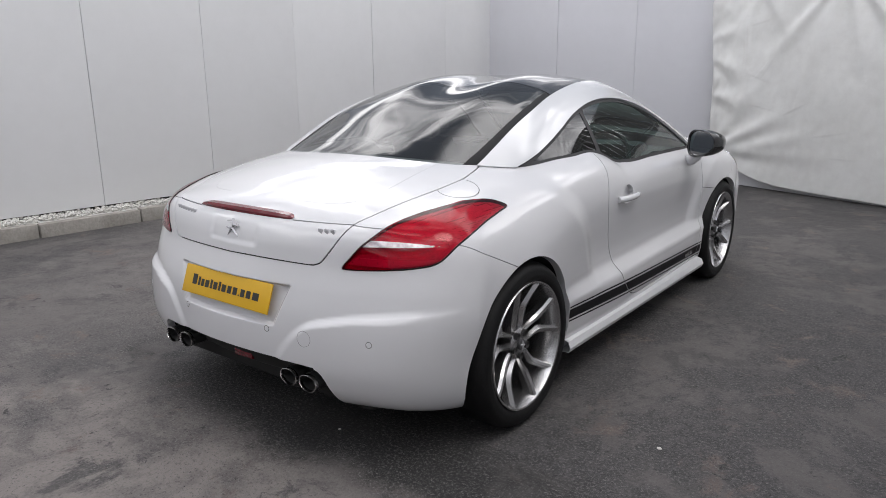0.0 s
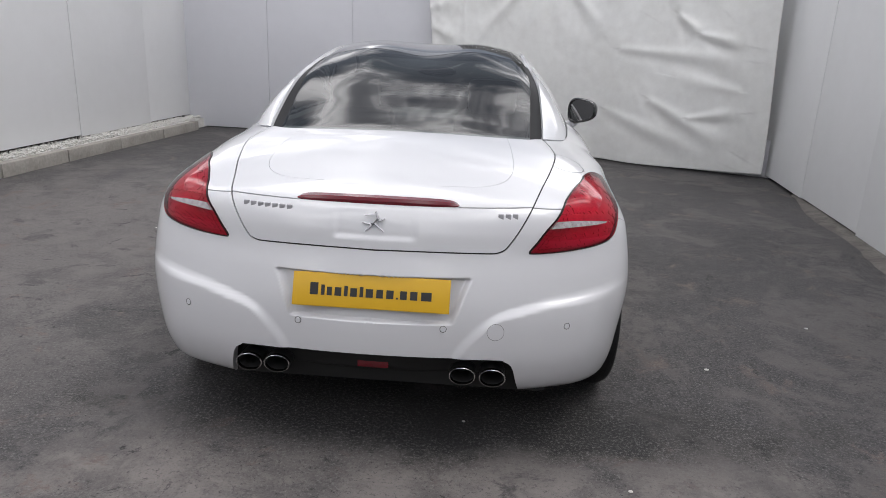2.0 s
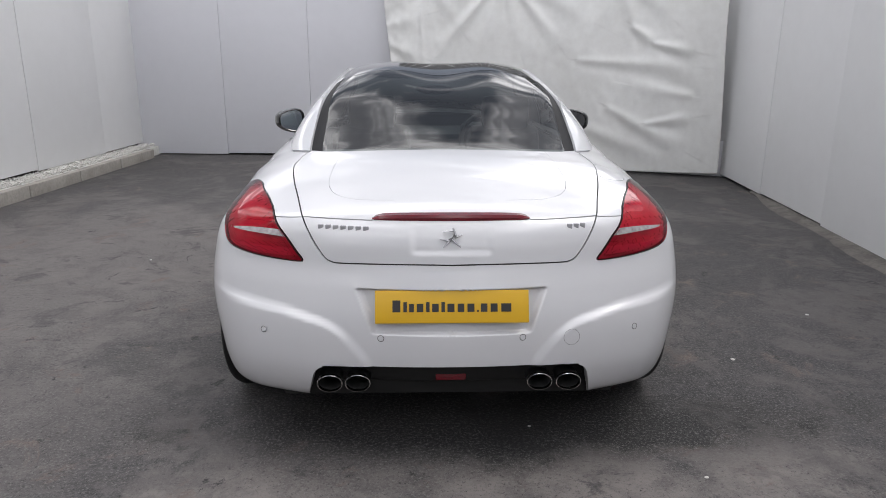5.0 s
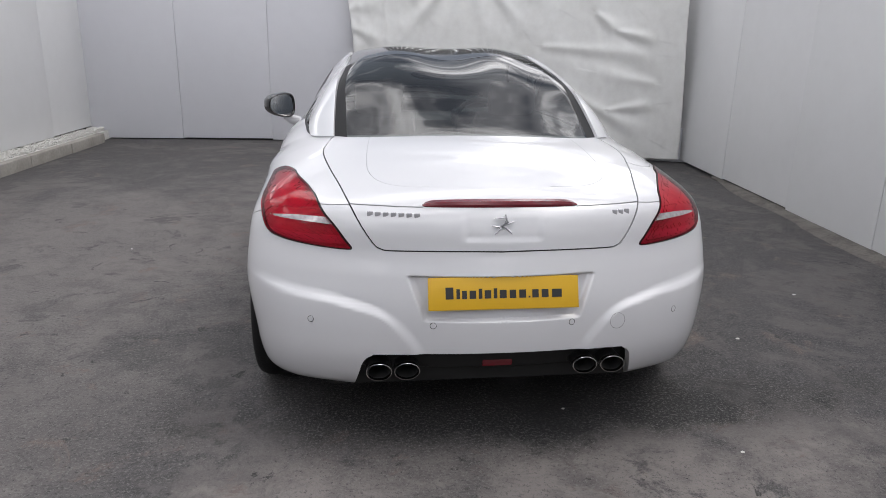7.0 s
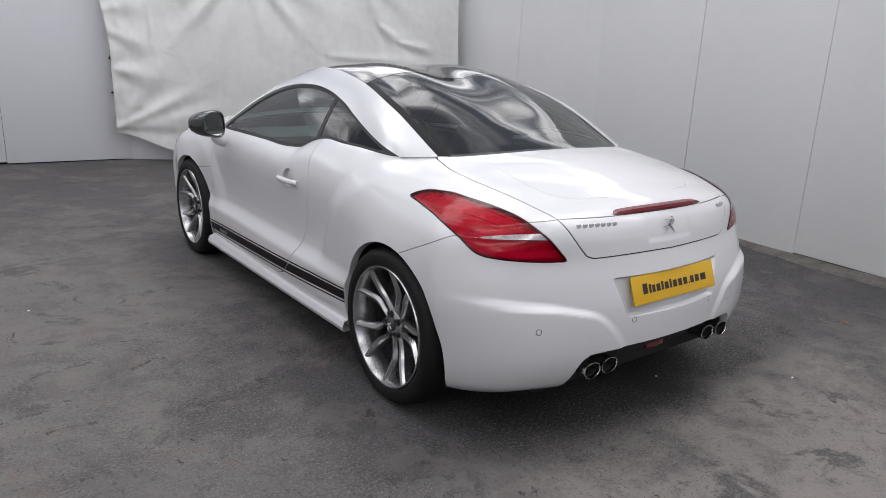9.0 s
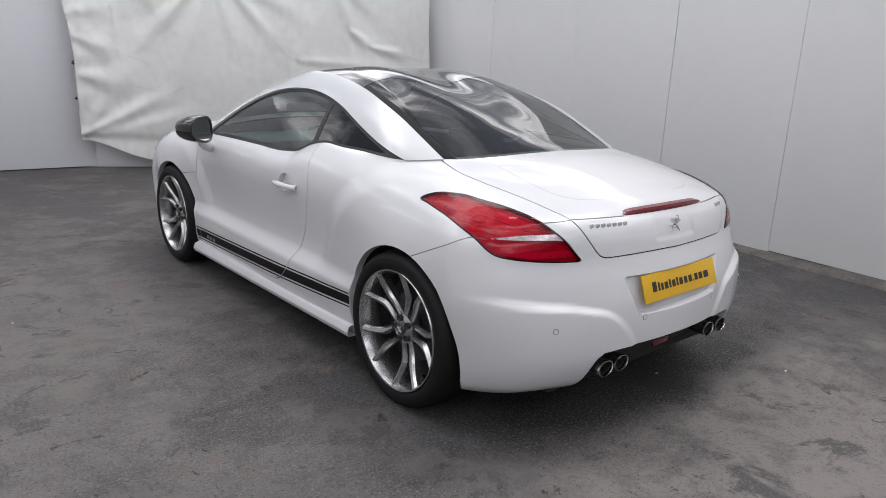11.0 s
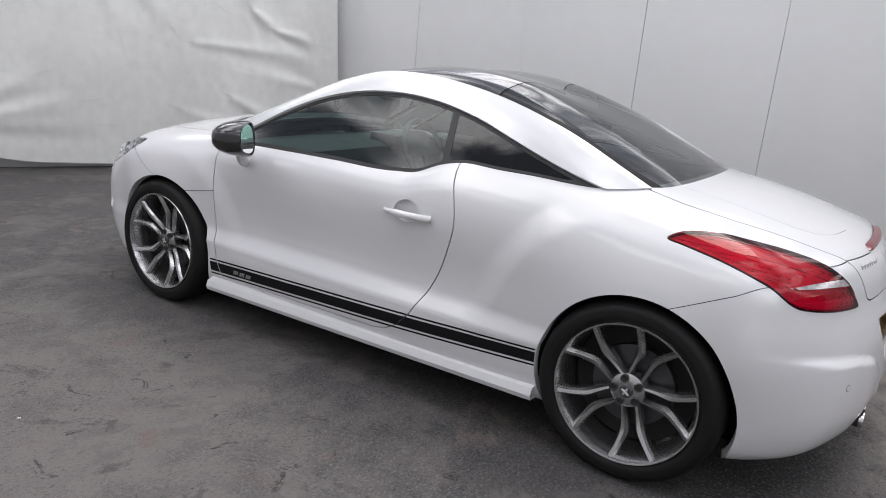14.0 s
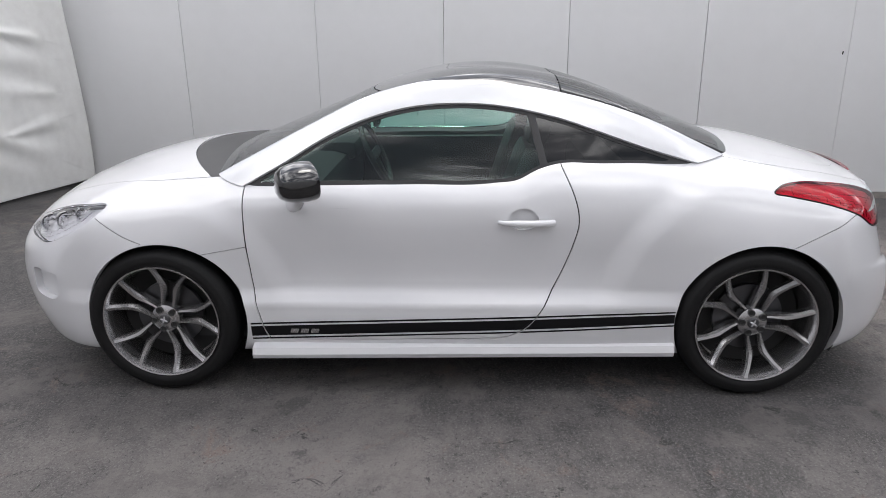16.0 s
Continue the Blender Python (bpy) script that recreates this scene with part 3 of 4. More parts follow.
CREASES = (  # from (s, z) to (s, z): metres along the sheeting and up; height and width of the crease
    (1.5, 2.33, .75, 1.50, .034, .045), (1.5, 2.33, 1.15, 1.2, .018, .06), (1.5, 2.33, 1.75, 1.45, .024, .05), (1.55, 2.33, 2.2, 1.55, .030, .045),
    (1.6, 2.33, 2.6, 1.8, .016, .06), (.55, 2.33, .25, 1.3, .022, .05), (.55, 2.33, .95, 1.75, .020, .05), (2.9, 2.33, 3.12, 1.72, .034, .05),
    (3.12, 1.72, 3.38, 1.53, .036, .045), (3.38, 1.53, 3.84, 1.44, .034, .04), (2.9, 2.33, 3.5, 1.85, .022, .05), (2.9, 2.33, 2.6, 1.5, .016, .07),
    (2.5, 1.34, 3.84, 1.27, .020, .05), (.03, .42, .95, .88, .036, .05), (.03, .42, 1.3, .66, .026, .06), (.03, .42, .62, 1.25, .022, .06),
    (.03, .42, 1.5, .45, .018, .05), (3.35, .62, 3.84, .70, .028, .04), (2.9, .78, 3.78, .32, .030, .06), (2.4, .62, 3.7, .16, .022, .07),
    (.45, 1.95, .47, 1.3, .012, .02), (.02, 1.5, .45, 1.35, .026, .06), (.02, 1.1, .5, 1.0, .026, .06), (.02, 1.75, .4, 1.85, .024, .06), (3.84, .95, 3.2, 1.05, .018, .05))
ss, vv = np.meshgrid(np.linspace(0, 1, COLS), np.linspace(0, 1, ROWS_))
sm = ss * length
tops_ = 2.33 - .055 * np.abs(np.sin(sm * 3.4 + .3)) ** .7 - .03 * np.sin(sm)
lows_ = .045 + .02 * np.sin(sm * 1.7) + .30 * np.exp(-(sm / .55) ** 2)
zm = lows_ + (tops_ - lows_) * vv
stand = .03 + .045 * np.sin(sm * 2.2 + .6) + .02 * np.sin(sm * 5.1 + zm * .8) + .05 * np.sin(math.pi * zm / 2.4)
for s0, z0, s1, z1, high, wide in CREASES:
    ds, dz = s1 - s0, z1 - z0
    t_ = ((sm - s0) * ds + (zm - z0) * dz) / (ds * ds + dz * dz)
    k_ = np.clip(t_, 0, 1)
    away = np.hypot(sm - s0 - k_ * ds, zm - z0 - k_ * dz)
    sidew = np.sign((sm - s0) * dz - (zm - z0) * ds)
    width = 1.35 * wide * (.55 + .9 * k_)
    stand += .95 * high * np.sin(math.pi * (.12 + .80 * k_)) * (np.exp(-(away / width) ** 2) - .45 * np.exp(-((away - 1.5 * width * sidew) / (1.4 * width)) ** 2))
small = np.array([noise.noise((float(a_) * 4.2, float(b_) * 3.1, 1)) + .5 * noise.noise((float(a_) * 11, float(b_) * 8, 4)) for a_, b_ in zip(sm.ravel(), zm.ravel())]).reshape(sm.shape)
stand += .005 * small + .030 * small * np.exp(-sm * 4)
pull = -.10 * step(1.2, 2.2, zm) * np.exp(-sm * 2.5) + .014 * small * np.exp(-sm * 4) - .07 * step(.2, 2.0, zm) * np.exp(-((length - sm) / .6) ** 2)
px, py = (cur_a[i] + cur_way[i] * (sm + pull) + cur_out[i] * stand for i in (0, 1))
verts = np.stack([px, py, zm], -1).reshape(-1, 3).tolist()
faces = [(j * COLS + i, j * COLS + i + 1, (j + 1) * COLS + i + 1, (j + 1) * COLS + i) for j in range(ROWS_ - 1) for i in range(COLS - 1)]
me = bpy.data.meshes.new("curtain")
me.from_pydata(verts, [], faces)
me.polygons.foreach_set("use_smooth", np.ones(len(me.polygons), bool))
me.materials.append(M["pvc"])
curtain = tagged(new("curtain", me), "creased white plastic sheeting hung as a curtain", "curtain")
thick = curtain.modifiers.new("thickness", "SOLIDIFY")
thick.thickness = .002

bm = bmesh.new()
box(bm, -.15, length + .1, -.10, -.06, 0, .42, bevel=.004)
plinth = tagged(part("trim", bm, M["wall_grey"]), "grey board behind the foot of the sheeting", "board", kind="structure")
plinth.matrix_world = pose(cur_a.x, cur_a.y, 0, 0, 0, math.degrees(math.atan2(cur_way.y, cur_way.x))) @ pose(0, .26, 0)

# Rail and cladding above and behind the curtain.
bm = bmesh.new()
mid_c = (cur_a + cur_b) / 2
box(bm, -length / 2 - .1, length / 2 + .1, -.02, .02, 2.37, 2.42, bevel=.004)
rail = tagged(part("curtain_rail", bm, M["rail"]), "slotted galvanised steel rail above the sheeting", "rail")
rail.matrix_world = pose(mid_c.x, mid_c.y, 0, 0, 0, math.degrees(math.atan2(cur_way.y, cur_way.x)))
slot_bm = bmesh.new()
box(slot_bm, -.028, .028, -.0225, -.0205, 2.385, 2.405)
slot = part("slot", slot_bm, M["dark"], rail)
for i in range(-28, 29):
    if i:
        extra = new("slot", slot.data)
        extra.parent, extra.location = rail, (i * .064, 0, 0)
bm = bmesh.new()
for i in range(46):
    box(bm, -3.2 + i * .14, -3.2 + i * .14 + .125, 0, .03, 0, 3.9, bevel=.004)
clad = tagged(part("backdrop", bm, M["cladding"]), "dark grey ribbed cladding behind the curtain", "cladding", kind="structure")
clad.matrix_world = pose(mid_c.x + .55, mid_c.y + .9, 0, 0, 0, math.degrees(math.atan2(cur_way.y, cur_way.x)))

# Dark ties at the edge of the sheeting, and a nail left in the east wall.
for zz, tall in ((1.19, .05), (.80, .035), (1.72, .04)):
    bm = bmesh.new()
    tube(bm, [(cur_a.x - .03 + .012 * math.sin(k * 2.1), cur_a.y + .03, zz + tall * k / 4) for k in range(5)], [.006, .010, .013, .009, .004], 7)
    tagged(part("tie", bm, M["dark"]), "dark cord tie at the edge of the sheeting", "tie", group="sheeting ties")
bm = bmesh.new()
yy = -3.32
tube(bm, [(3.15 + LEAN * yy - .012 - .006 * k, yy + .004 * k, 1.29 - .014 * k) for k in range(3)], [.005, .006, .004], 7)
tagged(part("nail", bm, M["dark"]), "bent dark nail in the white sheet wall", "nail")

# Small litter on the ground.
for n_, (lx, ly, ls) in enumerate(((1.91, -1.89, .020), (1.404, -1.146, .012), (2.09, -.56, .012), (.323, -1.745, .008), (.89, -2.108, .009), (-1.2, -2.7, .007), (-2.0, .6, .008))):
    bm = bmesh.new()
    bmesh.ops.create_icosphere(bm, subdivisions=1, radius=ls, matrix=Matrix.Translation((lx, ly, ls * .3)) @ Matrix.Diagonal((1, .7, .4, 1)))
    for v in bm.verts:
        v.co += Vector((noise.noise(v.co * 90), noise.noise(v.co * 90 + Vector((5, 0, 0))), 0)) * ls * .4
    tagged(part("scrap", bm, M["rust"] if n_ == 0 else M["gravel"]), "small scrap of leaf litter on the asphalt" if n_ == 0 else "small pale stone chip on the asphalt", "litter" if n_ == 0 else "stone chip", group="" if n_ == 0 else "stone chips")


# ---- the car: panels cut from the shape ----
car = thing("car", "white two-door coupe with black roof, parked on asphalt", "car")
A = body_skin()
B = cabin_skin()
ax = lambda s: np.abs(s.v[:, 0])
X, Y, Z = (lambda s: s.v[:, 0]), (lambda s: s.v[:, 1]), (lambda s: s.v[:, 2])
A = clip(A, np.where(Z(A) > .84, -(cabin_field(*A.v.T) + .010), -1))
B = clip(B, -(body_field(*B.v.T) + .006))
B = clip(B, .84 - Z(B))
GAP = .0026
REAR_ARCH, FRONT_ARCH, ARCH_R = -1.268, 1.277, .350
gaps = []


def cut(s, field, gap=GAP):
    """Splits s into what lies inside the field and what lies outside, and keeps the gap between them."""
    s = finer(s, field)
    d = field(s)
    gaps.append(clip(s, np.abs(d) - gap))
    return clip(s, d + gap), clip(s, gap - d)


def split(s, field, times=1):
    """Splits s along the field with no gap."""
    s = finer(s, field, times=times)
    d = field(s)
    return clip(s, d), clip(s, -d)


def groove(s, field, gap=.0018):
    """Draws a seam along an open line: takes a narrow band out of s."""
    s = finer(s, field, times=3)
    d = field(s)
    gaps.append(clip(s, d - gap))
    return clip(s, gap - d)


# wheel arches; the rear ones reach back towards the ground
def arch_reach(y, z):
    return 1 + .07 * step(.55, .2, z) * (y < REAR_ARCH)


for yc in (REAR_ARCH, FRONT_ARCH):
    _, A = split(A, lambda s: only(s, ax(s) > .45, lambda s: np.hypot((Y(s) - yc) / arch_reach(Y(s), Z(s)), (Z(s) - .345)) - ARCH_R), 2)

# tail lights
TAIL = outline(((-.735, .893), (-.80, .919), (-.90, .925), (-.973, .919), (-1.11, .899), (-1.233, .868), (-1.321, .815), (-1.372, .755), (-1.388, .732), (-1.375, .726), (-1.296, .729), (-1.17, .741), (-1.10, .757), (-1.02, .808), (-.905, .851), (-.79, .879)), per=5)
along = lambda s: .488 * ax(s) + .873 * Y(s)
tails = {}
for sign in (-1, 1):
    tails[sign], A = cut(A, lambda s: only(s, (X(s) * sign > .3) & (Y(s) < -1.1), lambda s: line_distance(TAIL, along(s), Z(s)) / np.clip(np.abs(s.n[:, 0]) * .873 + np.abs(s.n[:, 1]) * .488, .15, 1)), .0020)

# boot lid
LID = outline(((0, .52), (.45, .50), (.565, .46), (.612, .36), (.618, .288), (.59, .18), (.555, .08), (.512, -.05), (.478, -.13), (.44, -.195), (.415, -.217), (.37, -.227), (.2, -.238), (0, -.2445)), closed=False, per=5)
LID = np.concatenate([LID, LID[-2:0:-1] * (-1, 1)])
lid, A = cut(A, lambda s: only(s, (Y(s) < -.9) & (Z(s) > .6), lambda s: line_distance(LID, X(s), Z(s) + .5 * Y(s))))
lid = groove(lid, lambda s: only(s, ax(s) > .27, lambda s: np.abs(Z(s) - .872)), .0014)
DECK = outline(((.425, -1.16), (.443, -1.35), (.452, -1.54), (.437, -1.645), (.395, -1.71), (.32, -1.755), (.2, -1.78)), closed=False, per=5)
lid = groove(lid, lambda s: only(s, (ax(s) > .15) & (Z(s) > .89), lambda s: line_distance(DECK, ax(s), Y(s), closed=False)), .0008)
A = groove(A, lambda s: only(s, (ax(s) > .46) & (ax(s) < .66) & (Y(s) < -1.7), lambda s: np.abs(Z(s) - .872 + .08 * (ax(s) - .5))), .0012)

# doors
DOOR = outline(((.915, .93), (.912, .80), (.905, .673), (.887, .466), (.86, .33), (.835, .262), (.81, .248), (.4, .255), (-.08, .268), (-.18, .274), (-.24, .292), (-.30, .335), (-.362, .418), (-.440, .575), (-.487, .72), (-.497, .80), (-.477, .89), (-.429, 1.0)), closed=False, per=5)
DOOR = np.concatenate([DOOR, [(-.40, 1.2), (.915, 1.2)]])
doors, cups = {}, {}
for sign in (-1, 1):
    doors[sign], A = cut(A, lambda s: only(s, X(s) * sign > .5, lambda s: line_distance(DOOR, Y(s), Z(s))))
    cups[sign], doors[sign] = split(doors[sign], lambda s: np.hypot((Y(s) + .268) / .062, (Z(s) - .797) / .046) * .05 - .05, 2)

# fuel flap on the offside rear wing
fuel, A = cut(A, lambda s: np.linalg.norm((s.v - (.655, -1.388, .957)) * (1, .92, 1), axis=1) - .078, .0016)

# rear bumper, its dark lower panel
under = smooth_curve((-1.95, .70), (-1.75, .78), (-1.65, .81), (-1.54, .762), (-1.41, .702), (-1.34, .670), (-1.25, .63))
A = groove(A, lambda s: only(s, (Y(s) < -1.33) & (Y(s) > -1.66) & (ax(s) > .6), lambda s: np.abs(Z(s) - under(Y(s))) * .85), .0013)
bumper, A = split(A, lambda s: only(s, Y(s) < -1.25, lambda s: Z(s) - under(Y(s))))
VALANCE = outline(((-.525, .1), (-.515, .20), (-.495, .290), (-.478, .348), (-.45, .373), (-.40, .381), (0, .390), (.40, .381), (.45, .373), (.478, .348), (.495, .285), (.515, .20), (.525, .1)), closed=False, per=5)
valance, bumper = split(bumper, lambda s: only(s, Y(s) < -1.5, lambda s: line_distance(VALANCE, X(s), Z(s))))

# front bumper, lamps, wing seam
HEAD = outline(((1.511, .850), (1.60, .842), (1.68, .830), (1.77, .806), (1.849, .779), (1.93, .742), (1.955, .715), (1.93, .700), (1.878, .692), (1.799, .684), (1.72, .709), (1.605, .765), (1.527, .824)), per=5)
FOG = outline(((1.752, .535), (1.765, .552), (1.83, .556), (1.90, .553), (1.905, .50), (1.90, .445), (1.84, .428), (1.785, .430), (1.762, .46), (1.752, .50)), per=5)
heads, fogs = {}, {}
for sign in (-1, 1):
    heads[sign], A = cut(A, lambda s: only(s, (X(s) * sign > .3) & (Y(s) > 1.4), lambda s: line_distance(HEAD, Y(s), Z(s))), .002)
    fogs[sign], A = split(A, lambda s: only(s, (X(s) * sign > .3) & (Y(s) > 1.4), lambda s: line_distance(FOG, Y(s), Z(s))))
WING = outline(((1.54, .80), (1.50, .775), (1.42, .728), (1.345, .697)), closed=False)
A = groove(A, lambda s: only(s, (ax(s) > .6) & (Y(s) > 1.3), lambda s: line_distance(WING, Y(s), Z(s), closed=False)), .0015)
A = groove(A, lambda s: only(s, ax(s) > .6, lambda s: line_distance(np.array(((1.12, .643), (.90, .677))), Y(s), Z(s), closed=False)), .0015)
GRILLE = outline(((-.46, .22), (-.50, .34), (-.4, .45), (0, .47), (.4, .45), (.50, .34), (.46, .22)), closed=True)
grille, A = split(A, lambda s: only(s, Y(s) > 1.85, lambda s: line_distance(GRILLE, X(s), Z(s))))
BONNET = outline(((.70, .9), (.70, 1.3), (.66, 1.5), (.60, 1.72), (.50, 1.88), (.30, 1.98), (0, 2.0)), closed=False)
BONNET = np.concatenate([BONNET, BONNET[-2::-1] * (-1, 1)])
cowl, A = cut(A, lambda s: only(s, (Z(s) > .8) & (Y(s) > .75), lambda s: np.maximum(Y(s) - 1.34 + .52 * ax(s) ** 2, ax(s) - .70)), .0015)
bonnet, A = cut(A, lambda s: only(s, (Z(s) > .55) & (Y(s) > .8), lambda s: line_distance(BONNET, X(s), Y(s))), .002)

body = panel("body", A, M["paint"], car, "glossy white painted body shell", thick=.032)
panel("scuttle", cowl, M["plastic"], car, "black plastic scuttle below the windscreen", lift=-.004)
panel("bonnet", bonnet, M["paint"], car)
rear_bumper = panel("rear_bumper", bumper, M["paint"], car, thick=.03)
boot_lid = panel("boot_lid", lid, M["paint"], car)
panel("fuel_flap", fuel, M["paint"], car)
dark_valance = panel("rear_valance", valance, M["liner"], car, "matt black lower valance", lift=-.065)
panel("grille", grille, M["plastic"], car, "black front grille", lift=-.02)
all_v, all_n, all_t, at = [], [], [], 0
for g in gaps:
    all_v.append(g.v), all_n.append(g.n), all_t.append(g.t + at)
    at += len(g.v)
panel("seam", Sheet(np.concatenate(all_v), np.concatenate(all_n), np.concatenate(all_t)), M["gap"], car, "dark recessed panel gaps", thick=0, lift=-.008)

for sign in (-1, 1):
    door = panel("door", doors[sign], M["paint"], car, thick=.026)
    panel("handle_recess", cups[sign], M["paint"], door, lift=-.024, thick=0)
    s = finer(tails[sign], lambda s: line_distance(TAIL, along(s), Z(s)) + .01, times=1)
    cosine = np.clip(np.abs(s.n[:, 0]) * .873 + np.abs(s.n[:, 1]) * .488, .25, 1)
    inset = line_distance(TAIL, along(s), Z(s)) / cosine
    lamp = panel("tail_light", clip(s, -.0045 - inset), M["red_edge"], car, "swept-back red tail light with a dark edge", lift=.003, thick=.02)
    panel("reflector", clip(s, inset + .001), M["tail_bowl"], lamp, "faceted bright reflector behind the red lens", lift=-.011, thick=0)
    strip_line = outline(((-1.338, .812), (-1.325, .826), (-1.26, .826), (-1.17, .819), (-1.09, .809), (-1.085, .8065), (-1.17, .8055), (-1.26, .8065), (-1.325, .806)), per=3)
    lens = finer(s, lambda s: line_distance(strip_line, along(s), Z(s)), .02, 1)
    lens_in = line_distance(TAIL, along(lens), Z(lens)) / np.clip(np.abs(lens.n[:, 0]) * .873 + np.abs(lens.n[:, 1]) * .488, .25, 1)
    lens_strip = line_distance(strip_line, along(lens), Z(lens))
    glow = panel("lens", clip(lens, np.maximum(lens_in + .0047, -lens_strip)), M["red_glass"], lamp, "glossy clear red lens", lift=.0042, thick=.003)
    glow.visible_shadow = False
    clear = panel("reversing_strip", clip(lens, np.maximum(lens_strip, lens_in + .008)), M["clearlens"], lamp, "clear silver reversing strip", lift=.0036, thick=.002)
    band = clip(s, np.maximum(inset + .010, np.abs(Z(s) - .754 - .10 * (along(s) + 1.2) ** 2) - .013))
    panel("light_band", band, M["tail_band"], lamp, "bright red lower band", lift=-.003, thick=.006)
    head = panel("headlight", heads[sign], M["lampglass"], car, "clear headlight with bright chrome inside", lift=.002, thick=.004)
    head.visible_shadow = False
    panel("reflector", heads[sign], M["lamp_bowl"], head, "bright faceted reflector", lift=-.030, thick=0)
    fog = panel("fog_recess", fogs[sign], M["paint"], car, "white recessed fog light housing", lift=-.030, thick=.0)
    # side stripes
    tops = smooth_curve((-.93, .402), (-.3, .376), (.25, .356), (.93, .332))
    lows = smooth_curve((-.93, .332), (-.3, .300), (.25, .277), (.93, .249))
    for src, host in ((doors[sign], door), (A, body)):
        zone = clip(src, np.where(X(src) * sign > .6, np.maximum(np.abs(Z(src) - .33) - .10, np.abs(Y(src) + .002) - .915), 1))
        zone = refine(refine(zone, np.ones(len(zone.v), bool)), np.ones(len(zone.v) + 3 * len(zone.t), bool))
        for lo, hi in ((.0, .10), (.20, .79), (.90, 1.0)):
            t_ = (tops(Y(zone)) - Z(zone)) / (tops(Y(zone)) - lows(Y(zone)))
            line = clip(zone, np.maximum(lo - t_, t_ - hi) * .08)
            for part_of in ((line,) if host is door else (clip(line, .2 - Y(line)), clip(line, Y(line) - .2))):
                if len(part_of.t):
                    panel("stripe", part_of, M["surround"], host, "black side stripe", thick=0, lift=.0014)

# glasshouse
low_edge = smooth_curve((-1.3, .90), (-1.06, .975), (-.952, 1.007), (-.758, 1.067), (-.592, 1.123), (-.437, 1.173), (-.377, 1.188), (-.232, 1.218), (.013, 1.237), (.258, 1.215), (.429, 1.168), (.597, 1.093), (.739, 1.011), (.90, .925), (1.05, .84))
inner_edge = smooth_curve((-1.4, .58), (-1.2, .575), (-1.08, .578), (-.9, .575), (-.72, .567), (-.478, .535), (-.234, .510), (.015, .495), (.19, .49), (.352, .505), (.519, .53), (.716, .59), (.886, .642), (1.05, .685), (1.3, .76))
windows = clip(B, Z(B) - low_edge(Y(B)))
windows = clip(windows, .40 - ax(windows))
upper = clip(B, np.where(ax(B) > .40, low_edge(Y(B)) - Z(B), -1))
arches = clip(upper, inner_edge(Y(upper)) - ax(upper))
top_part = clip(upper, ax(upper) - inner_edge(Y(upper)))
back_line = lambda x: -.445 - .05 * np.exp(-(x / .12) ** 2)
front_line = lambda x: .435 - .42 * x * x
rear_glass = clip(top_part, Y(top_part) - back_line(X(top_part)) + .003)
rest = clip(top_part, back_line(X(top_part)) + .003 - Y(top_part))
roof = clip(rest, Y(rest) - front_line(X(rest)) + .003)
wind = clip(rest, front_line(X(rest)) + .003 - Y(rest))
panel("roof", roof, M["black"], car, "glossy black double-bubble roof")
frame_d = inner_edge(Y(rear_glass)) - ax(rear_glass) - .034 - .016 * step(-.6, -1.1, Y(rear_glass))
for sign in (-1, 1):
    panel("rear_window_surround", clip(rear_glass, np.where(X(rear_glass) * sign > 0, frame_d, 1)), M["surround"], car)
rear_window = panel("rear_window", clip(rear_glass, -frame_d), M["rear_pane"], car, "dark tinted wavy rear window", thick=.004)
wind_d = inner_edge(Y(wind)) - ax(wind) - .02
for sign in (-1, 1):
    panel("windscreen_surround", clip(wind, np.where(X(wind) * sign > 0, wind_d, 1)), M["trim"], car)
windscreen = panel("windscreen", clip(wind, -wind_d), M["screen"], car, thick=.004)
panes = [rear_window, windscreen]
for sign in (-1, 1):
    a_ = clip(arches, .1 - X(arches) * sign)
    panel("roof_arch", a_, M["arch"], car, "pale pearl-white roof arch", lift=.013, thick=.02)
    w = clip(windows, .1 - X(windows) * sign)
    post = .004 + (Y(w) + .352) - .25 * (Z(w) - 1.01)
    front_w, rear_w = clip(w, -post - .0), clip(w, post)
    for pane_name, s, tint_ in (("door_window", front_w, M["tint"]), ("quarter_window", rear_w, M["privacy"])):
        edge = np.minimum(low_edge(Y(s)) - Z(s), body_field(*s.v.T) + .004)
        post = (Y(s) + .352) - .25 * (Z(s) - 1.01)
        edge = np.minimum(edge, np.abs(post) if pane_name == "door_window" else np.abs(post) * .7) - .013
        panel("window_seal", clip(s, edge), M["trim"], car, thick=.006)
        panes.append(panel(pane_name, clip(s, -edge), tint_, car, thick=.003, lift=-.002))
for p in panes:
    p.visible_shadow = False


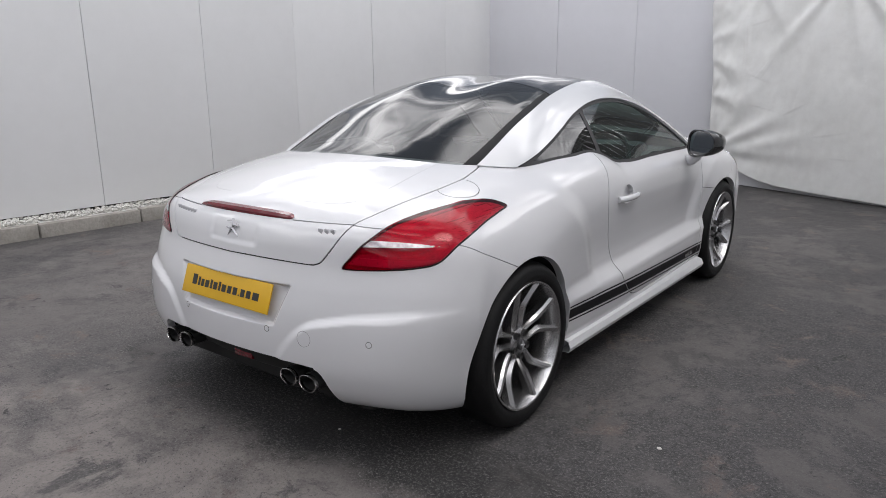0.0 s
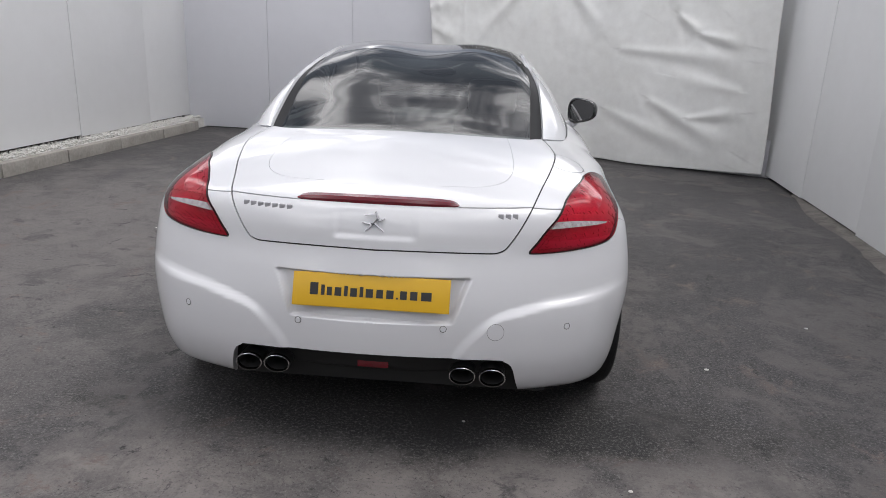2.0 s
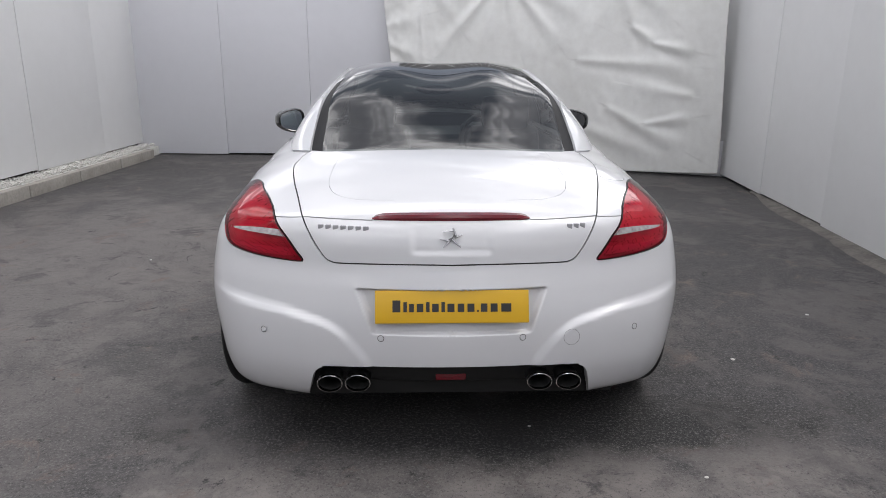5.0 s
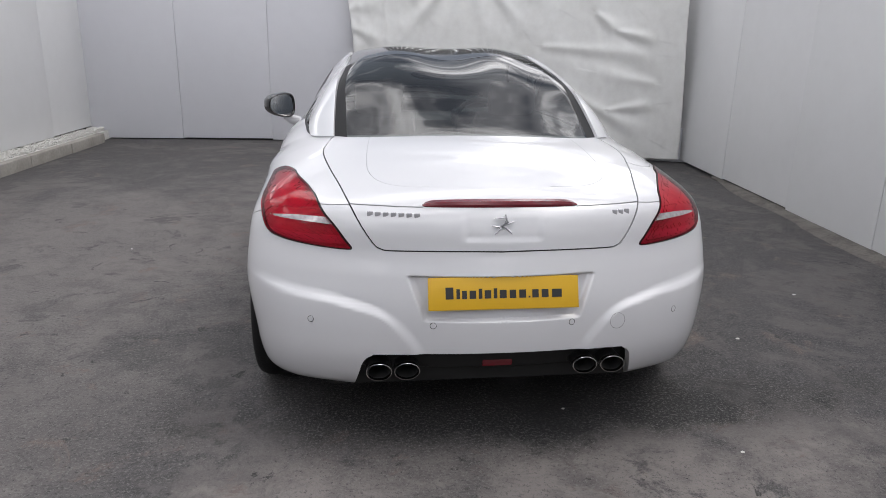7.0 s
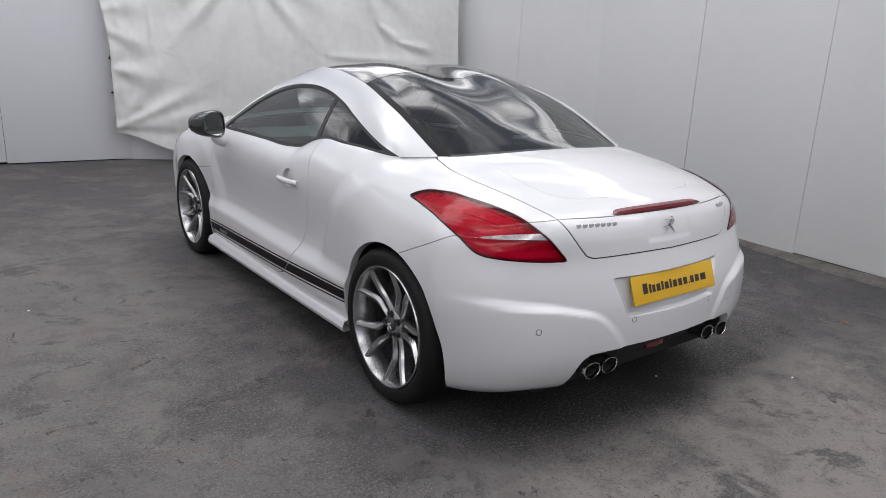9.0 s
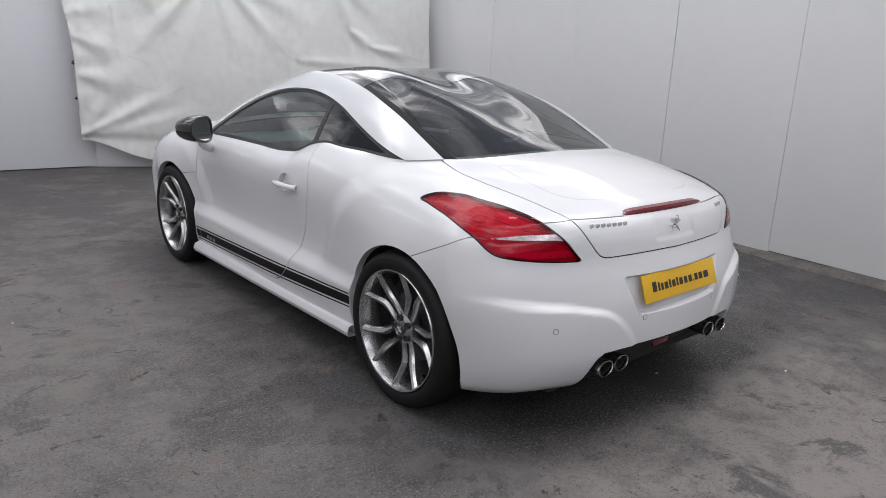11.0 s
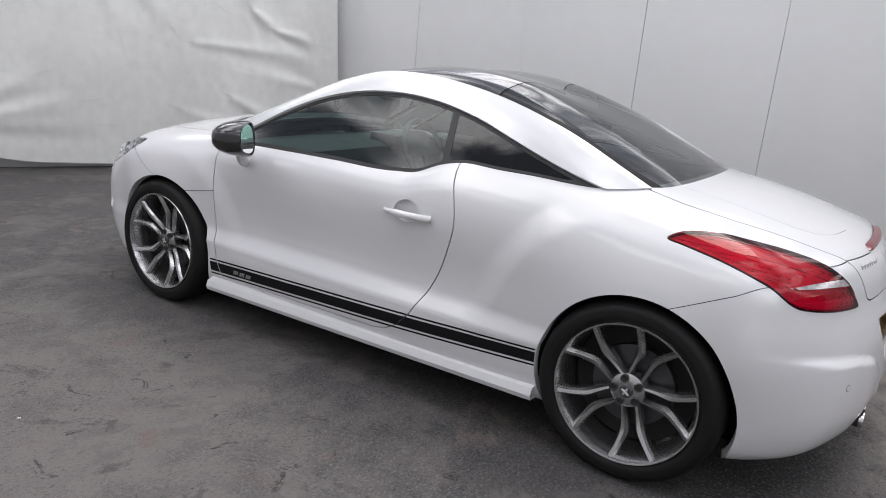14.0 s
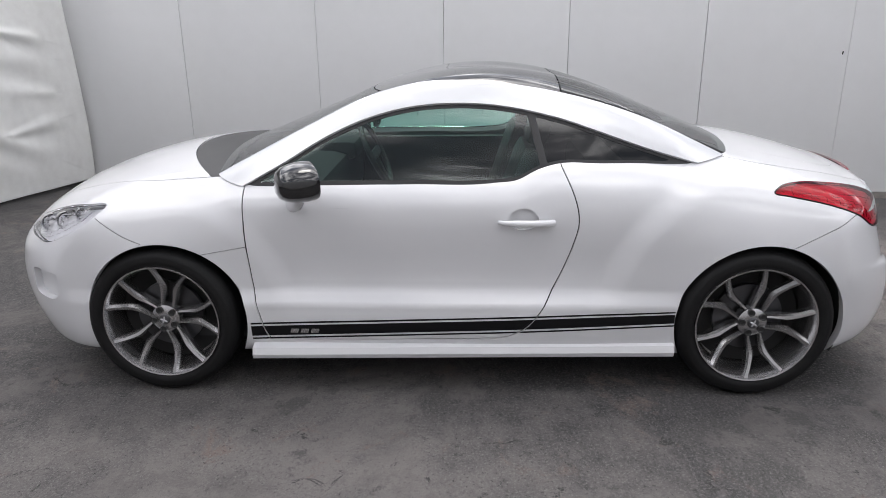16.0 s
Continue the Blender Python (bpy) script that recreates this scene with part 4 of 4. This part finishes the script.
# ---- wheels ----
def wheel_mesh():
    """One wheel about the x axis, its outer face towards -x."""
    m = Matrix.Rotation(radians(-90), 4, "Y")
    w = thing("wheel", "", "")
    bm = bmesh.new()
    lathe(bm, ((.246, -.09), (.262, -.105), (.285, -.112), (.305, -.110), (.322, -.098), (.332, -.078), (.335, -.05), (.335, .05), (.332, .078), (.322, .098), (.310, .109), (.300, .113), (.296, .1125), (.287, .1155), (.272, .112), (.264, .107), (.256, .098)), m, 96)
    part("tyre", bm, M["tyre"], w, "black low-profile rubber tyre")
    bm = bmesh.new()
    lathe(bm, ((.258, .098), (.260, .106), (.257, .111), (.251, .109), (.246, .098), (.240, .080), (.232, .04), (.230, -.08), (.245, -.10), (.252, -.095)), m, 96)
    part("rim", bm, M["alloy"], w, "grey alloy rim")
    # spokes in pairs, twisted and flaring to the rim
    def spoke(c, side):
        """A kinked bar with a bright raised edge: (way out, turn from the pair's middle, half width, height)."""
        rows = []
        for r, turn, half, depth in ((.040, 30.0, .0085, .058), (.060, 24.0, .0090, .058), (.085, 17.5, .0105, .058), (.115, 13.2, .0130, .061), (.145, 10.8, .0165, .067), (.165, 11.6, .0160, .073), (.205, 14.4, .0135, .087), (.250, 17.6, .0150, .103)):
            a = c + side * radians(turn)
            ca, sa = math.cos(a), math.sin(a)
            row = []
            for off, dz in ((-half, -.045), (-half, -.012), (-half * .55, -.001), (half * .30, .002), (half, -.014), (half, -.045)):
                off = -off if side > 0 else off
                row.append(bm.verts.new(m @ Vector((r * ca - off * sa, r * sa + off * ca, depth + dz))))
            rows.append(row)
        for one, two in zip(rows, rows[1:]):
            for q in range(5):
                bm.faces.new((one[q], two[q], two[q + 1], one[q + 1]))
    for i in range(5):
        c = radians(90 + 72 * i)
        for tw in (-1, 1):
            bm = bmesh.new()
            spoke(c, tw)
            bmesh.ops.recalc_face_normals(bm, faces=bm.faces)
            o = part("spoke", bm, M["alloy"], w)
            o.data.set_sharp_from_angle(angle=radians(16))
    bm = bmesh.new()
    lathe(bm, ((.0, .070), (.030, .070), (.050, .067), (.062, .060), (.066, .02)), m, 40)
    part("hub", bm, M["alloy"], w)
    bm = bmesh.new()
    lathe(bm, ((.0, .080), (.020, .079), (.0245, .075), (.025, .066)), m, 32)
    cap = part("centre_cap", bm, M["alloy_dark"], w, "dark centre cap")
    bm = bmesh.new()
    for k in range(4):
        a = radians(20 + 83 * k)
        tube(bm, [m @ Vector((q * math.cos(a), q * math.sin(a), .081)) for q in (.001, .009, .017)], [.003, .0045, .002], 6, caps=True)
    part("cap_emblem", bm, M["badge"], cap)
    nut_bm = bmesh.new()
    lathe(nut_bm, ((0, .058), (.009, .058), (.0105, .063), (.0145, .0645), (.0150, .05)), m, 16)
    nut = part("wheel_bolt", nut_bm, M["plastic"], w)
    for i in range(5):
        a = radians(54 + 72 * i)
        o = nut if i == 0 else new("wheel_bolt", nut.data)
        o.parent = w
        off = m.to_3x3() @ Vector((.0475 * math.cos(a), .0475 * math.sin(a), .0125))
        o.location = off
    bm = bmesh.new()
    lathe(bm, ((.06, -.02), (.06, .0), (.15, .0), (.15, -.02), (.06, -.02)), m, 48)
    part("brake_disc", bm, M["alloy_dark"], w)
    bm = bmesh.new()
    lathe(bm, ((.0, -.035), (.225, -.035)), m, 48)
    part("backplate", bm, M["liner"], w)
    return w


REAR_Y = -1.262
wheel = wheel_mesh()
places = [pose(-.795, REAR_Y, RADIUS, 39), pose(-.79, AXLE, RADIUS, 31), pose(.795, REAR_Y, RADIUS, 20, 0, 180), pose(.79, AXLE, RADIUS, 50, 0, 180)]
wheel.parent = car
wheel.matrix_basis = places[0]
for m in places[1:]:
    copy_thing(wheel, m)
for sx in (-1, 1):
    for yc in (REAR_ARCH, FRONT_ARCH):
        bm = bmesh.new()
        rows = []
        for a in np.linspace(radians(-25), radians(205), 40):
            zz = .345 + (ARCH_R + .003) * math.sin(a)
            yy = yc + (ARCH_R + .003) * math.cos(a) * (float(arch_reach(-9, zz)) if yc < 0 and math.cos(a) < 0 else 1)
            rows.append([bm.verts.new((sx * x_, yy, zz)) for x_ in (.875 if a > 0 and a < math.pi else .85, .50)])
        for one, two in zip(rows, rows[1:]):
            bm.faces.new((one[0], one[1], two[1], two[0]))
        hub_ = bm.verts.new((sx * .50, yc, .2))
        for one, two in zip(rows, rows[1:]):
            bm.faces.new((one[1], hub_, two[1]))
        part("arch_liner", bm, M["liner"], car)


# ---- fittings ----
def on_body(x, z, back=True):
    """The place on the tail (or nose) of the body at x and z."""
    lo, hi = 0.0, 2.6
    for _ in range(30):
        mid = (lo + hi) / 2
        if body_field(np.array([x]), np.array([-mid if back else mid]), np.array([z]))[0] > 0:
            hi = mid
        else:
            lo = mid
    return -hi if back else hi


def on_side(y, z, sign, field=body_field):
    lo, hi = 0.0, 1.5
    for _ in range(30):
        mid = (lo + hi) / 2
        if field(np.array([mid]), np.array([y]), np.array([z]))[0] > 0:
            hi = mid
        else:
            lo = mid
    return sign * hi


# number plate, with its lettering as plain bars
plate_at = pose(0, -1.988, .598, 70, 0, 0)
bm = bmesh.new()
box(bm, -.26, .26, -.0555, .0555, 0, .006, bevel=.002)
plate = part("number_plate", bm, M["yellow"], car, "yellow rear plate with dark lettering bars")
plate.matrix_basis = plate_at
xs = -.205
for wd, ht in ((.036, 1), (.016, .85), (.022, .7), (.030, .7), (.016, .85), (.030, .7), (.016, .85), (.032, .7), (.030, .7), (.032, .7), (.008, .15), (.030, .7), (.032, .7), (.046, .7)):
    bm = bmesh.new()
    box(bm, xs + wd * .10, xs + wd * .84, -.018, -.018 + .040 * ht, .0065, .0075)
    bar = part("letter_bar", bm, M["ink"], plate)
    xs += wd + .0028

# high brake light along the lip of the lid
bm = bmesh.new()
rows = []
for i in range(41):
    x = -.272 + .544 * i / 40
    k = abs(x) / .272
    half = .0125 * (1 - k ** 8) ** .5 + .001
    zc = .884 - .006 * k * k
    y0 = on_body(x, .878)
    rows.append([bm.verts.new(p) for p in ((x, y0 + .02, zc + half), (x, y0 - .006, zc + half * .8), (x, y0 - .010, zc), (x, y0 - .006, zc - half), (x, y0 + .02, zc - half))])
for one, two in zip(rows, rows[1:]):
    for q in range(4):
        bm.faces.new((one[q], one[q + 1], two[q + 1], two[q]))
part("high_brake_light", bm, M["red_dark"], boot_lid, "slim dark red brake light")

# maker's marks as plain chrome shapes
bm = bmesh.new()
yb = on_body(0, .82) - .004
tube(bm, ((-.03, yb, .79), (-.008, yb, .815), (.012, yb, .835), (.004, yb, .858)), [.006, .010, .011, .006], 8, .5)
tube(bm, ((.004, yb, .85), (-.03, yb, .845)), [.007, .004], 6, .5)
tube(bm, ((.0, yb, .82), (.028, yb, .795), (.03, yb, .785)), [.009, .007, .004], 6, .5)
tube(bm, ((-.01, yb, .815), (-.04, yb, .82)), [.007, .003], 6, .5)
tube(bm, ((.01, yb, .825), (.034, yb, .835)), [.007, .004], 6, .5)
part("emblem", bm, M["badge"], boot_lid, "chrome emblem")
for x0, n_, pitch_, hgt in ((-.458, 7, .0262, .015), (.402, 3, .024, .018)):
    for i in range(n_):
        x = x0 + i * pitch_
        yb = on_body(x + .01, .848)
        bm = bmesh.new()
        box(bm, x, x + pitch_ * .74, yb - .004, yb + .004, .848 - hgt / 2, .848 + hgt / 2, bevel=.002)
        part("letter_bar", bm, M["badge"], boot_lid)

# parking sensors and tow cover
def facing(x, z):
    """A frame on the tail at x and z, its z axis pointing out of the body."""
    at_ = np.array([[x, on_body(x, z), z]])
    out_way = Vector(normals(body_field, at_)[0])
    return Matrix.Translation(at_[0]) @ out_way.to_track_quat("Z", "Y").to_matrix().to_4x4()


for x in (-.655, -.242, .242, .655):
    m = facing(x, .49)
    bm = bmesh.new()
    lathe(bm, ((0, .002), (.0085, .002), (.0095, .0005)), m, 20)
    lens = part("parking_sensor", bm, M["paint"], rear_bumper)
    bm = bmesh.new()
    lathe(bm, ((.0098, .0012), (.0116, .0012)), m, 20)
    part("ring", bm, M["gap"], lens)
bm = bmesh.new()
lathe(bm, ((.028, .001), (.0290, .001)), facing(.415, .482), 36)
part("tow_cover_ring", bm, M["gap"], rear_bumper)

# exhaust tips
for x in (-.424, -.327, .312, .414):
    m = Matrix.Translation((x, -1.862, .311)) @ Matrix.Rotation(radians(90), 4, "X") @ Matrix.Diagonal((1.12, .80, 1, 1))
    bm = bmesh.new()
    lathe(bm, ((.036, .0), (.0395, .085), (.0400, .103)), m, 36)
    tip = part("exhaust_tip", bm, M["soot"], car, "sooty oval exhaust tip with a bright rim")
    bm = bmesh.new()
    lathe(bm, ((.0400, .102), (.0408, .110), (.0400, .116), (.0375, .117), (.0355, .112), (.0352, .102)), m, 36)
    part("rim", bm, M["tip"], tip, "thin chrome rim")
    bm = bmesh.new()
    lathe(bm, ((.0352, .104), (.033, .02), (.0, .02)), m, 36)
    part("bore", bm, M["liner"], tip)
# silencer below
bm = bmesh.new()
box(bm, -.62, .62, -1.86, -1.5, .20, .36, bevel=.04)
part("underbody", bm, M["liner"], car)
bm = bmesh.new()
box(bm, -.70, .70, -1.6, 1.7, .16, .20, bevel=.01)
part("floor_pan", bm, M["liner"], car)
bm = bmesh.new()
box(bm, -.055, .055, on_body(0, .3) + .060, -1.88, .300, .330, bevel=.006)
part("fog_lens", bm, M["red_dark"], dark_valance)

# sills
for sign in (-1, 1):
    bm = bmesh.new()
    rows = []
    for i in range(30):
        yy = -.925 + 1.835 * i / 29
        rise = .024 * (1 - i / 29)
        rows.append([bm.verts.new((sign * x_, yy, z_ + rise)) for x_, z_ in ((.86, .235), (.905, .218), (.915, .190), (.908, .170), (.80, .165))])
    for one, two in zip(rows, rows[1:]):
        for q in range(4):
            bm.faces.new((one[q], one[q + 1], two[q + 1], two[q]))
    part("sill", bm, M["paint"], car, "white side sill")

# silver lettering on the stripe, as plain bars
for sign in (-1, 1):
    for i in range(3):
        yy = .735 - .045 * i
        xo = on_side(yy - .015, .297, sign)
        bm = bmesh.new()
        box(bm, -.0012, .0012, -.017, .017, -.010, .010)
        for v in bm.verts:
            v.co.y -= .3 * v.co.z * 1
        bar = part("letter_bar", bm, M["alloy"], body)
        bar.location = (xo + sign * .0025, yy - .015, .297)

# chrome bowls inside the headlights
for sign in (-1, 1):
    for yy, zz, r in ((1.845, .745, .042), (1.745, .772, .038), (1.655, .806, .026)):
        xo = on_side(yy, zz, sign)
        bm = bmesh.new()
        m = Matrix.Translation((xo - sign * .034, yy - .012, zz - .006)) @ Matrix.Rotation(radians(90 * sign), 4, "Y") @ Matrix.Rotation(radians(-35 * sign), 4, "X")
        lathe(bm, ((r * .28, .012), (r * .30, .0), (r * .75, .006), (r, .024), (r * 1.05, .026), (r * 1.06, .0)), m, 28)
        part("lamp_bowl", bm, M["chrome"], car, "chrome bowl of a headlight")

# door handles
for sign in (-1, 1):
    xo = on_side(-.28, .79, sign)
    bm = bmesh.new()
    tube(bm, [(xo + sign * (.004 + .022 * math.sin(math.pi * min(1, max(0, t)) ** .8) ** .5), -.165 - .228 * t, .787 - .002 * t) for t in np.linspace(0, 1, 13)], [.009 + .0065 * min(1, 3 * t) for t in np.linspace(0, 1, 13)], 12, .95)
    handle = part("door_handle", bm, M["paint"], car, "white bar door handle")
    bm = bmesh.new()
    lathe(bm, ((0, .001), (.008, .001), (.009, 0)), Matrix.Translation((xo + sign * .022, -.365, .787)) @ Matrix.Rotation(radians(90 * sign), 4, "Y"), 16)
    part("lock", bm, M["alloy_dark"], handle)


# door mirrors
def mirror_outline(t):
    """Rim of the glass: a rounded four-sided shape, taller towards the car."""
    c, q = math.cos(t), math.sin(t)
    r = (abs(c) ** 2.9 + abs(q) ** 2.9) ** (-1 / 2.9)
    x, z = r * c, r * q
    return x * .086, z * (.070 - .016 * x) + .004 * x - .004


def mirror(sign):
    bm = bmesh.new()
    rings = []
    for y_, k in ((-.030, .90), (-.036, .97), (-.034, 1.03), (-.022, 1.09), (.01, 1.11), (.05, 1.06), (.085, .93), (.108, .72), (.120, .40), (.122, .05)):
        ring = []
        for t in np.linspace(0, 2 * math.pi, 40, endpoint=False):
            x, z = mirror_outline(float(t))
            ring.append(bm.verts.new((x * k * sign, y_, z * k)))
        rings.append(ring)
    for one, two in zip(rings, rings[1:]):
        for q in range(40):
            bm.faces.new((one[q - 1], one[q], two[q], two[q - 1]))
    bm.faces.new(rings[-1])
    bmesh.ops.recalc_face_normals(bm, faces=bm.faces)
    house = part("door_mirror", bm, M["black"], car, "glossy black door mirror housing")
    house.matrix_basis = pose(sign * (.97 if sign < 0 else .955), .605, .980, -3, 0, 27 if sign < 0 else -18)
    bm = bmesh.new()
    rim = [bm.verts.new((x * .90 * sign, -.018, z * .90)) for x, z in (mirror_outline(float(t)) for t in np.linspace(0, 2 * math.pi, 40, endpoint=False))]
    bm.faces.new(rim)
    bmesh.ops.recalc_face_normals(bm, faces=bm.faces)
    pane = part("mirror_glass", bm, M["mirror"], house, smooth=False)
    pane.rotation_euler = (radians(-3), 0, radians(-10 if sign < 0 else 9))
    bm = bmesh.new()
    tube(bm, ((-sign * .035, .02, -.055), (-sign * .055, .025, -.085), (-sign * .085, .03, -.105), (-sign * .14, .04, -.118)), [.020, .021, .023, .026], 12, 1.3)
    part("mirror_foot", bm, M["paint"], house)


mirror(-1)
mirror(1)

# wipers at the windscreen foot
for x0 in (-.45, .15):
    bm = bmesh.new()
    pts = []
    for t in np.linspace(0, 1, 8):
        x, yy = x0 + .5 * t, 1.22 - .16 * abs(x0 + .5 * t)
        zc = screen_mid(yy) - .2 * x * x
        pts.append((x, yy, float(zc) + .02))
    tube(bm, pts, .007, 6)
    part("wiper", bm, M["trim"], car)


# ---- inside the car ----
def seat(x, y, rear=False):
    s = part("seat_cushion", box(bmesh.new(), x - .25, x + .25, y - .22, y + .30, .33, .50, bevel=.06), M["cloth"], car)
    bm = bmesh.new()
    box(bm, -.24, .24, -.06, .07, 0, .60, bevel=.055)
    for v in bm.verts:
        v.co.x *= 1 - .22 * max(0, v.co.z - .3) / .3
        v.co.y += .03 * abs(v.co.x / .24) ** 2
    b = part("backrest", bm, M["cloth"], s)
    b.matrix_basis = pose(x, y - .20, .46, 18)
    bm = bmesh.new()
    box(bm, -.13, .13, -.05, .05, .59, .77, bevel=.045)
    hr = part("headrest", bm, M["cloth"], s)
    hr.matrix_basis = pose(x, y - .20, .46, 16)


for sx in (-.36, .36):
    seat(sx, .02)
bm = bmesh.new()
box(bm, -.55, .55, -.85, -.62, .40, .92, bevel=.06)
part("rear_seat", bm, M["cloth"], car)
bm = bmesh.new()
box(bm, -.68, .68, -1.18, -.80, .86, .93, bevel=.02)
part("parcel_shelf", bm, M["dash"], car)
bm = bmesh.new()
box(bm, -.74, .74, .62, 1.15, .58, .90, bevel=.09)
part("dashboard", bm, M["dash"], car)
bm = bmesh.new()
box(bm, .18, .56, .58, .80, .84, .955, bevel=.05)
part("instrument_cowl", bm, M["dash"], car)
bm = bmesh.new()
box(bm, -.76, .76, -1.0, 1.2, .21, .26)
part("cabin_floor", bm, M["dash"], car)
for sign in (-1, 1):
    bm = bmesh.new()
    box(bm, sign * .73 - .03, sign * .73 + .03, -.9, .9, .30, .90, bevel=.02)
    part("door_card", bm, M["dash"], car)
bm = bmesh.new()
ring = [(.185 * math.cos(a), .185 * math.sin(a), 0) for a in np.linspace(0, 2 * math.pi, 37)]
tube(bm, ring, .016, 8, caps=False)
box(bm, -.17, .17, -.03, .02, -.02, .0, bevel=.008)
box(bm, -.02, .02, -.17, .0, -.02, .0, bevel=.008)
wheel_ = part("steering_wheel", bm, M["cloth"], car)
wheel_.matrix_basis = pose(.36, .50, .86, 65)
bm = bmesh.new()
bmesh.ops.create_uvsphere(bm, u_segments=20, v_segments=10, radius=1, matrix=Matrix.Translation((0, .50, 1.19)) @ Matrix.Diagonal((.12, .018, .035, 1)))
part("cabin_mirror", bm, M["black"], car)
